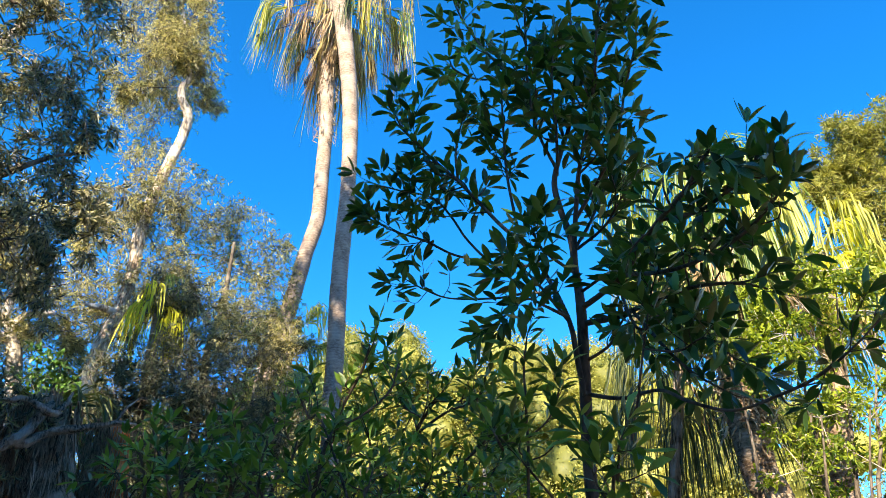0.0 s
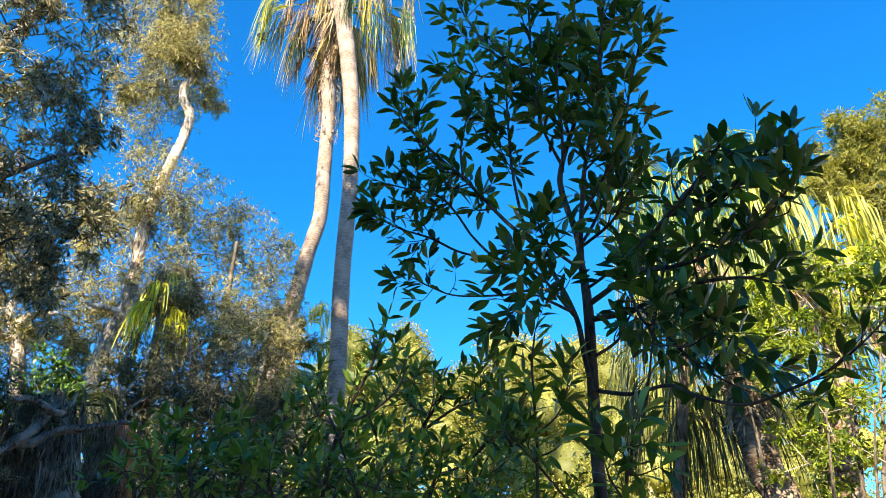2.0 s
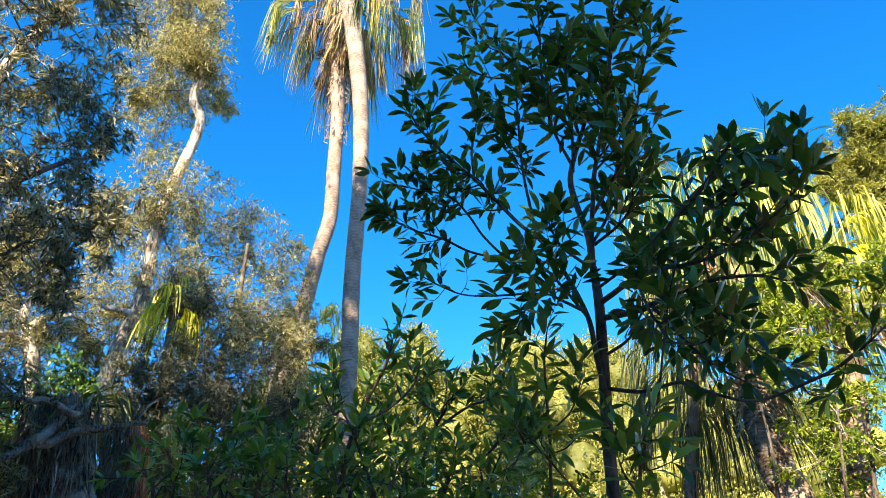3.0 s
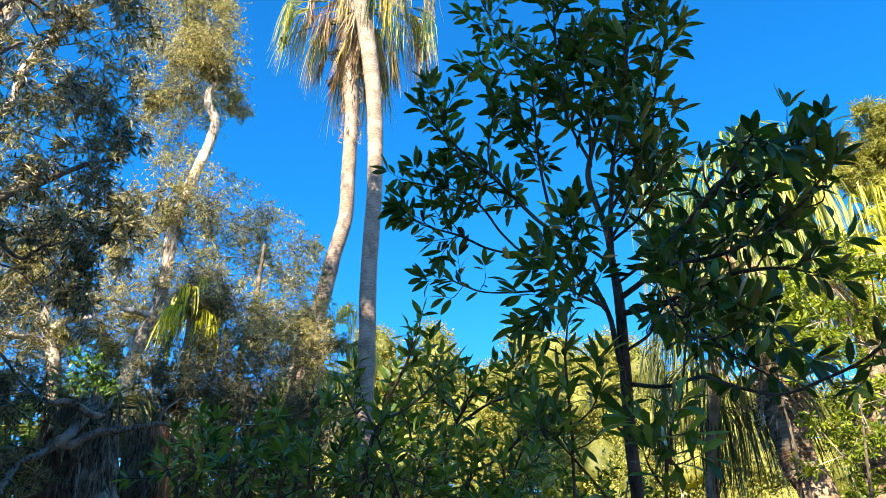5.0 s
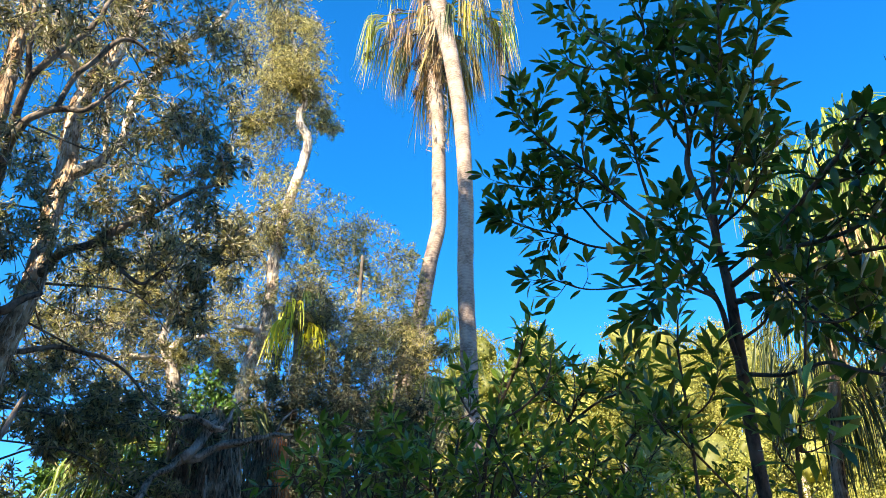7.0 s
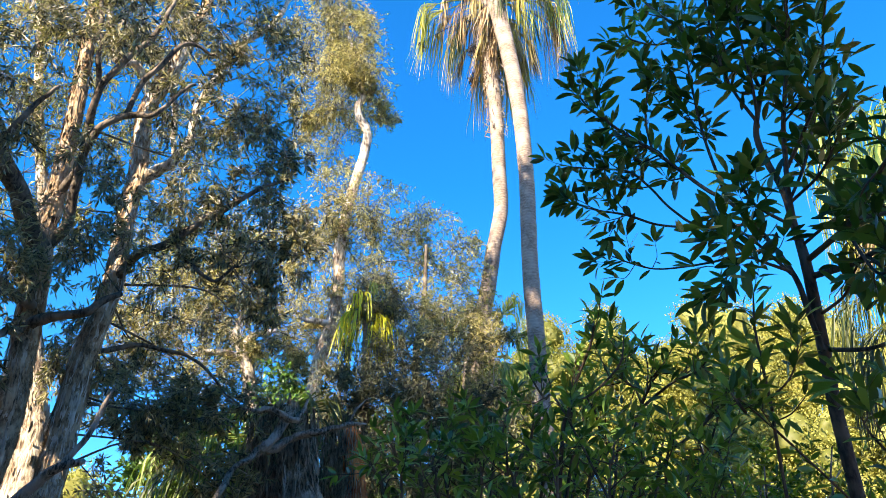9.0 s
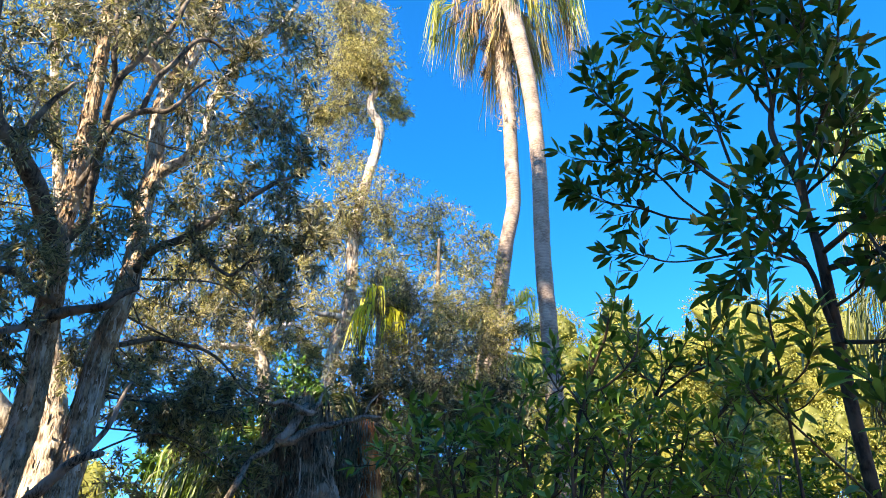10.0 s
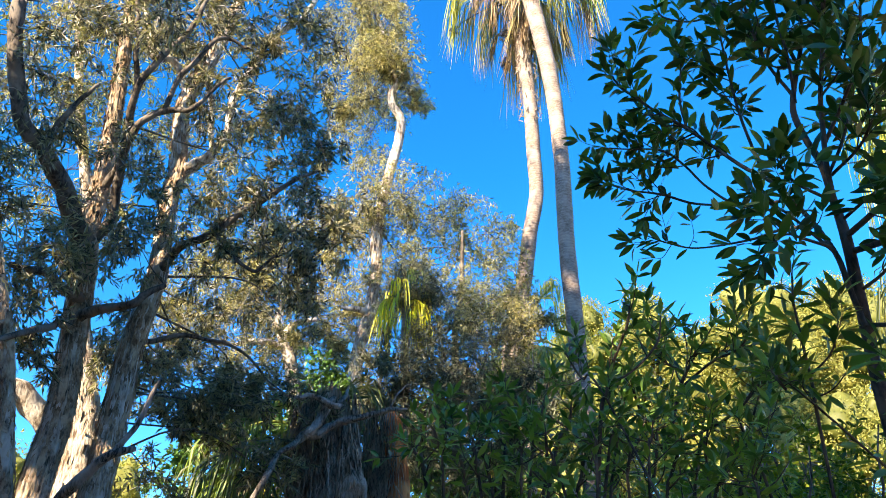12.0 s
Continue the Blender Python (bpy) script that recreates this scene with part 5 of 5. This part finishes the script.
# ---- the broad-leaved young tree in the foreground ----
def young_tree():
    trunk = rooted([(0.67, 3.88, 2.43, 0.030), (0.67, 3.88, 2.69, 0.030), (0.68, 3.88, 2.90, 0.029), (0.69, 3.88, 3.13, 0.028), (0.70, 3.88, 3.40, 0.026), (0.69, 3.88, 3.63, 0.019), (0.68, 3.88, 3.83, 0.018), (0.64, 3.89, 4.01, 0.017), (0.62, 3.89, 4.19, 0.016), (0.67, 3.88, 4.38, 0.013), (0.74, 3.87, 4.60, 0.012), (0.81, 3.91, 5.03, 0.009), (0.81, 3.91, 5.45, 0.008), (0.81, 3.91, 5.91, 0.006)])
    b = Broadleaf("young_tree", trunk[0] * (1, 1, 0, 0), "slender young tree with glossy dark green oval leaves, shaded", "tree", 0.134)
    b.stem(trunk, "trunk", 10, "smooth grey-brown trunk")
    b.shoot(spline(trunk[-5:], 8), 0.03, 7, 0.0)
    br = b.branch
    # upright leader beside the trunk
    br([(0.69, 3.88, 3.50, 0.015), (0.68, 3.78, 3.74, 0.013), (0.70, 3.73, 3.95, 0.013), (0.72, 3.67, 4.12, 0.012), (0.79, 3.60, 4.41, 0.011), (0.82, 3.49, 4.64, 0.010), (0.83, 3.39, 4.81, 0.008), (0.88, 3.37, 5.17, 0.007)], 21, 0.26, 0.35)
    # fork to the side, high
    br([(0.67, 3.83, 2.94, 0.012), (0.65, 3.84, 3.13, 0.014), (0.63, 3.84, 3.32, 0.013), (0.56, 3.95, 3.61, 0.012), (0.45, 4.02, 3.86, 0.011), (0.34, 4.08, 4.01, 0.011), (0.21, 4.09, 4.18, 0.010), (0.09, 4.09, 4.33, 0.010), (-0.08, 4.09, 4.51, 0.008), (-0.23, 4.09, 4.70, 0.007), (-0.29, 4.08, 4.81, 0.005)], 15, 0.2, 0.55, young=0.25)
    br([(0.09, 4.09, 4.33, 0.008), (0.08, 4.09, 4.54, 0.007), (0.12, 4.09, 4.77, 0.005), (0.14, 4.09, 4.86, 0.005)], 4, 0.15, 0.3)
    br([(0.42, 4.02, 3.94, 0.009), (0.37, 3.98, 4.28, 0.008), (0.36, 3.98, 4.60, 0.007), (0.36, 3.98, 4.96, 0.005)], 10, 0.2, 0.25)
    br([(0.52, 3.96, 3.70, 0.009), (0.30, 4.18, 3.83, 0.008), (0.15, 4.24, 4.01, 0.007), (0.05, 4.29, 4.21, 0.007), (-0.06, 4.29, 4.34, 0.007), (-0.24, 4.29, 4.39, 0.005), (-0.38, 4.28, 4.42, 0.003)], 10, 0.2, 0.5)
    br([(0.26, 4.19, 3.84, 0.006), (0.06, 4.29, 3.95, 0.007), (-0.10, 4.29, 4.04, 0.007), (-0.28, 4.28, 4.10, 0.005), (-0.40, 4.27, 4.16, 0.003)], 9, 0.2, 0.4)
    br([(0.58, 3.90, 3.51, 0.009), (0.46, 4.17, 3.64, 0.008), (0.32, 4.38, 3.71, 0.007), (0.05, 4.49, 3.76, 0.005), (-0.11, 4.49, 3.82, 0.005), (-0.24, 4.49, 3.90, 0.003)], 6, 0.13, 0.62, 0.05)
    br([(0.70, 3.88, 4.46, 0.010), (0.66, 4.04, 4.84, 0.011), (0.45, 4.27, 5.28, 0.010), (0.26, 4.49, 5.79, 0.008), (0.13, 4.59, 6.17, 0.007), (0.06, 4.59, 6.44, 0.007)], 12, 0.24, 0.35)
    br([(0.64, 3.89, 4.27, 0.010), (0.54, 3.85, 4.52, 0.008), (0.50, 3.81, 4.82, 0.008), (0.50, 3.76, 5.17, 0.007), (0.51, 3.76, 5.59, 0.006)], 15, 0.22, 0.25)
    br([(0.45, 4.27, 5.28, 0.008), (0.25, 4.29, 5.27, 0.006), (0.09, 4.29, 5.35, 0.006), (0.05, 4.29, 5.44, 0.004)], 4, 0.15, 0.4, young=0.6)
    br([(0.70, 3.83, 3.90, 0.011), (0.82, 3.70, 4.07, 0.009), (0.91, 3.57, 4.23, 0.008), (0.97, 3.50, 4.51, 0.006), (1.03, 3.43, 4.73, 0.005), (1.06, 3.42, 4.88, 0.005)], 14, 0.15, 0.3)
    br([(0.70, 3.83, 3.73, 0.009), (0.80, 3.60, 3.73, 0.007), (0.87, 3.48, 3.82, 0.006), (0.97, 3.45, 3.97, 0.004)], 8, 0.2, 0.3)
    br([(0.62, 3.84, 3.35, 0.009), (0.48, 3.66, 3.33, 0.007), (0.39, 3.57, 3.32, 0.005), (0.27, 3.48, 3.19, 0.004)], 8, 0.16, 0.4)
    br([(0.66, 3.83, 3.60, 0.009), (0.48, 3.56, 3.58, 0.007), (0.42, 3.47, 3.66, 0.005)], 6, 0.18, 0.4)
    # inner twigs that thicken the core
    br([(0.68, 3.88, 3.73, 0.009), (0.82, 3.90, 3.98, 0.008), (0.95, 3.98, 4.33, 0.007), (1.01, 3.96, 4.68, 0.005)], 10, 0.2, 0.2)
    br([(0.64, 3.89, 4.23, 0.008), (0.63, 3.74, 4.43, 0.008), (0.63, 3.74, 4.80, 0.007), (0.68, 3.73, 5.14, 0.005)], 10, 0.2, 0.2)
    br([(0.63, 3.84, 3.32, 0.009), (0.47, 3.76, 3.50, 0.007), (0.37, 3.67, 3.55, 0.006), (0.30, 3.68, 3.62, 0.004)], 6, 0.18, 0.3)
    br([(0.70, 3.88, 3.13, 0.009), (0.79, 3.71, 3.15, 0.007), (0.85, 3.59, 3.24, 0.005), (0.92, 3.47, 3.16, 0.004)], 10, 0.2, 0.3)
    br([(0.70, 3.88, 3.50, 0.009), (0.83, 3.70, 3.53, 0.007), (0.94, 3.57, 3.52, 0.006), (1.03, 3.49, 3.42, 0.004)], 9, 0.2, 0.25)
    # long limbs that reach towards the path
    br([(0.71, 3.88, 3.42, 0.016), (0.77, 3.61, 3.38, 0.014), (0.79, 3.30, 3.31, 0.013), (0.78, 2.78, 3.23, 0.010), (0.77, 2.36, 3.12, 0.008), (0.73, 2.06, 3.03, 0.006), (0.70, 1.91, 2.97, 0.004)], 12, 0.12, 0.4, 0.03, size=0.68)
    br([(0.79, 2.67, 3.21, 0.007), (0.85, 2.44, 3.11, 0.007), (0.94, 2.29, 3.13, 0.006), (0.98, 2.22, 3.18, 0.004)], 12, 0.10, 0.3, 0.03, size=0.7, young=0.2)
    br([(0.79, 3.30, 3.31, 0.010), (0.84, 2.86, 3.10, 0.008), (0.89, 2.53, 2.99, 0.007), (0.94, 2.29, 2.96, 0.006), (1.00, 2.15, 3.02, 0.004), (1.01, 2.15, 3.07, 0.003)], 12, 0.11, 0.3, 0.03, size=0.7)
    br([(0.72, 3.87, 3.33, 0.016), (0.80, 3.60, 3.24, 0.015), (0.85, 3.28, 3.15, 0.010), (0.91, 2.84, 3.02, 0.008), (0.98, 2.60, 2.92, 0.006), (1.07, 2.56, 2.88, 0.003)], 9, 0.2, 0.4, 0.032, size=0.8)
    br([(0.84, 2.86, 3.10, 0.007), (0.89, 2.64, 3.10, 0.005), (0.95, 2.50, 3.04, 0.004)], 5, 0.17, 0.3, size=0.8)
    br([(0.70, 3.88, 2.96, 0.011), (0.77, 3.51, 2.82, 0.009), (0.81, 3.08, 2.71, 0.007), (0.82, 2.76, 2.56, 0.006), (0.91, 2.63, 2.49, 0.005), (1.00, 2.48, 2.49, 0.005), (1.09, 2.39, 2.52, 0.005), (1.17, 2.29, 2.58, 0.003), (1.23, 2.26, 2.64, 0.003)], 8, 0.13, 0.6, 0.04, size=0.62)
    br([(0.67, 3.01, 2.50, 0.005), (0.71, 3.00, 2.66, 0.005), (0.75, 2.99, 2.84, 0.004), (0.79, 2.93, 3.04, 0.003), (0.81, 2.87, 3.11, 0.003)], 4, 0.15, 0.6, size=0.8)
    br([(0.75, 2.99, 2.84, 0.004), (0.84, 2.86, 2.78, 0.004), (0.90, 2.74, 2.78, 0.003), (0.96, 2.66, 2.67, 0.003)], 8, 0.16, 0.35, size=0.8)
    br([(0.83, 3.39, 3.18, 0.008), (0.86, 3.07, 2.87, 0.007), (0.91, 2.95, 2.73, 0.005), (0.96, 2.82, 2.62, 0.003)], 7, 0.17, 0.25, size=0.8)
    br([(0.78, 3.40, 3.32, 0.008), (0.79, 3.19, 3.01, 0.006), (0.86, 3.07, 3.01, 0.005), (0.90, 2.95, 2.91, 0.003)], 8, 0.17, 0.25, size=0.8)
    for pl, aim in (((0.27, 3.14, 3.54), (0.5, 0, -0.9)), ((0.64, 2.87, 3.41), (-0.4, 0, -1)), ((0.1, 3.25, 3.4), (0.2, 0, -1)), ((0.24, 3.14, 3.05), (1, 0, -0.2)), ((0.21, 3.25, 3.33), (1, 0, 0.1)), ((0.09, 3.26, 3.4), (0.3, 0, -1)), ((0.49, 3.11, 3.25), (1, 0, 0.1))):
        loose_leaf(b, pl, aim, 0.072, M_YELLOW, "yellowed leaf")
    b.finish()


young_tree()


# ---- foreground shrubs ----
def shrub(name_label, base, stems, leaf, singles=200, twigs=6, reach=0.22, start=0.35, gap=0.03, templates=None):
    b = Broadleaf("shrub", (base[0], base[1], 0), name_label, "shrub", leaf, templates or LANCE, M_SHRUB, "foreground shrubs", singles)
    for s in stems:
        low = s[0][2] < 2.6 and s[0][3] > 0.0045
        b.branch(rooted(s) if low else s, twigs + 3 * low, reach, start, gap, name="stem")
    b.finish()


shrub("upright shrub with dark leaves on slim stems", (-0.46, 3.36, 2.37),
      [[(-0.50, 3.36, 2.42, 0.009), (-0.45, 3.36, 2.62, 0.008), (-0.41, 3.37, 2.75, 0.007), (-0.33, 3.28, 2.87, 0.006), (-0.30, 3.23, 2.96, 0.003)],
       [(-0.44, 3.36, 2.65, 0.005), (-0.33, 3.38, 2.71, 0.005), (-0.22, 3.39, 2.82, 0.005), (-0.19, 3.39, 2.94, 0.003)],
       [(-0.45, 3.36, 2.58, 0.005), (-0.56, 3.45, 2.72, 0.005), (-0.62, 3.44, 2.84, 0.004)]], 0.085, 200, 5, 0.13, 0.45, 0.026)
shrub("leafy shrub with dense dark glossy leaves", (-0.29, 5.19, 2.69),
      [[(-0.33, 5.18, 2.72, 0.014), (-0.18, 5.19, 3.14, 0.013), (-0.10, 5.09, 3.25, 0.009), (-0.05, 4.99, 3.31, 0.007)],
       [(-0.18, 5.19, 3.14, 0.010), (0.02, 4.79, 3.16, 0.008), (0.16, 4.59, 3.15, 0.006), (0.22, 4.49, 3.18, 0.004)],
       [(-0.14, 5.19, 3.25, 0.008), (-0.22, 4.99, 3.24, 0.007), (-0.29, 4.89, 3.28, 0.005)],
       [(-0.29, 5.19, 2.79, 0.011), (0.05, 4.69, 2.80, 0.007), (0.23, 4.49, 2.91, 0.006), (0.29, 4.38, 2.99, 0.005)],
       [(-0.33, 5.18, 2.75, 0.011), (-0.42, 4.98, 2.94, 0.008), (-0.44, 4.77, 3.05, 0.006)]], 0.105, 250, 11, 0.26, 0.3, 0.028)
shrub("thin upright shrub with large drooping leaves", (0.34, 3.48, 2.36),
      [[(0.34, 3.48, 2.36, 0.007), (0.35, 3.48, 2.58, 0.007), (0.35, 3.48, 2.77, 0.006), (0.35, 3.47, 2.95, 0.005), (0.37, 3.47, 3.09, 0.003)],
       [(0.34, 3.48, 2.63, 0.005), (0.43, 3.37, 2.69, 0.004), (0.48, 3.36, 2.81, 0.004)],
       [(0.35, 3.48, 2.51, 0.005), (0.24, 3.38, 2.56, 0.004), (0.20, 3.39, 2.65, 0.004)]], 0.115, 160, 5, 0.14, 0.4, 0.033)
shrub("low bright-leaved shrub with upright rosettes", (-1.02, 4.06, 2.47),
      [[(-1.26, 3.99, 2.46, 0.009), (-1.33, 3.97, 2.66, 0.008), (-1.39, 3.95, 2.82, 0.004)],
       [(-1.07, 4.05, 2.47, 0.009), (-1.04, 4.06, 2.66, 0.008), (-1.00, 4.07, 2.82, 0.004)],
       [(-0.90, 3.89, 2.44, 0.008), (-0.85, 3.90, 2.64, 0.007), (-0.79, 3.91, 2.86, 0.004)],
       [(-0.76, 3.71, 2.41, 0.008), (-0.68, 3.73, 2.58, 0.007), (-0.65, 3.74, 2.73, 0.004)],
       [(-1.12, 3.93, 2.45, 0.008), (-1.16, 3.92, 2.57, 0.007), (-1.15, 3.92, 2.70, 0.004)],
       [(-1.48, 4.02, 2.47, 0.009), (-1.51, 4.01, 2.57, 0.008), (-1.55, 3.99, 2.62, 0.004)],
       [(-0.51, 3.66, 2.39, 0.008), (-0.45, 3.67, 2.54, 0.007), (-0.41, 3.67, 2.66, 0.004)]], 0.09, 250, 7, 0.18, 0.2, 0.026)
shrub("low shrub with glossy leaves in upright tufts", (-0.70, 3.52, 2.37),
      [[(-1.27, 3.67, 2.38, 0.007), (-1.28, 3.67, 2.51, 0.006), (-1.32, 3.65, 2.63, 0.004)],
       [(-1.06, 3.53, 2.35, 0.007), (-1.08, 3.52, 2.46, 0.006), (-1.08, 3.53, 2.53, 0.004)],
       [(-0.84, 3.39, 2.30, 0.006), (-0.83, 3.39, 2.41, 0.005), (-0.85, 3.38, 2.48, 0.004)],
       [(-0.67, 3.32, 2.29, 0.006), (-0.71, 3.31, 2.37, 0.005), (-0.71, 3.31, 2.46, 0.003)],
       [(-0.51, 3.25, 2.28, 0.006), (-0.50, 3.25, 2.38, 0.005), (-0.52, 3.25, 2.46, 0.003)],
       [(-0.32, 3.38, 2.30, 0.006), (-0.30, 3.38, 2.40, 0.005), (-0.28, 3.38, 2.49, 0.003)],
       [(-0.10, 3.59, 2.34, 0.006), (-0.09, 3.59, 2.43, 0.006), (-0.06, 3.59, 2.52, 0.004)],
       [(0.11, 3.69, 2.35, 0.007), (0.08, 3.69, 2.45, 0.006), (0.06, 3.69, 2.54, 0.004)]], 0.085, 250, 7, 0.16, 0.15, 0.024)
shrub("low plant with large spoon-shaped leaves", (0.43, 2.25, 2.12),
      [[(0.42, 2.25, 2.12, 0.005), (0.44, 2.25, 2.19, 0.005), (0.45, 2.24, 2.26, 0.003), (0.46, 2.24, 2.30, 0.002)],
       [(0.42, 2.25, 2.12, 0.003), (0.39, 2.26, 2.18, 0.003), (0.38, 2.26, 2.22, 0.002)]], 0.095, 60, 2, 0.1, 0.3, 0.028, SPOON)
shrub("shrub with dark leaves in deep shade", (-0.02, 3.68, 2.18),
      [[(-0.29, 3.68, 2.15, 0.008), (-0.25, 3.68, 2.33, 0.007), (-0.18, 3.68, 2.47, 0.004)],
       [(-0.11, 3.48, 2.11, 0.007), (-0.05, 3.48, 2.25, 0.006), (-0.01, 3.48, 2.36, 0.004)],
       [(-0.45, 3.87, 2.18, 0.008), (-0.45, 3.87, 2.38, 0.007), (-0.41, 3.87, 2.53, 0.004)],
       [(0.06, 3.28, 2.07, 0.007), (0.06, 3.28, 2.17, 0.006), (0.05, 3.28, 2.23, 0.003)]], 0.09, 200, 8, 0.22, 0.2, 0.026)
shrub("dense low shrub with fresh green leaves", (-0.56, 4.26, 2.30),
      [[(-0.94, 4.30, 2.27, 0.009), (-0.91, 4.31, 2.47, 0.008), (-0.93, 4.30, 2.68, 0.005)],
       [(-0.76, 4.23, 2.25, 0.009), (-0.71, 4.24, 2.47, 0.008), (-0.66, 4.24, 2.67, 0.005)],
       [(-0.61, 4.45, 2.27, 0.009), (-0.57, 4.46, 2.53, 0.008), (-0.49, 4.46, 2.83, 0.005)],
       [(-0.43, 4.67, 2.29, 0.010), (-0.36, 4.67, 2.59, 0.009), (-0.30, 4.68, 2.93, 0.005)],
       [(-0.20, 4.88, 2.31, 0.010), (-0.14, 4.88, 2.61, 0.009), (-0.03, 4.88, 2.99, 0.005)],
       [(0.03, 4.68, 2.27, 0.010), (0.11, 4.67, 2.61, 0.009), (0.25, 4.67, 2.94, 0.005)]], 0.095, 250, 9, 0.24, 0.2, 0.028)
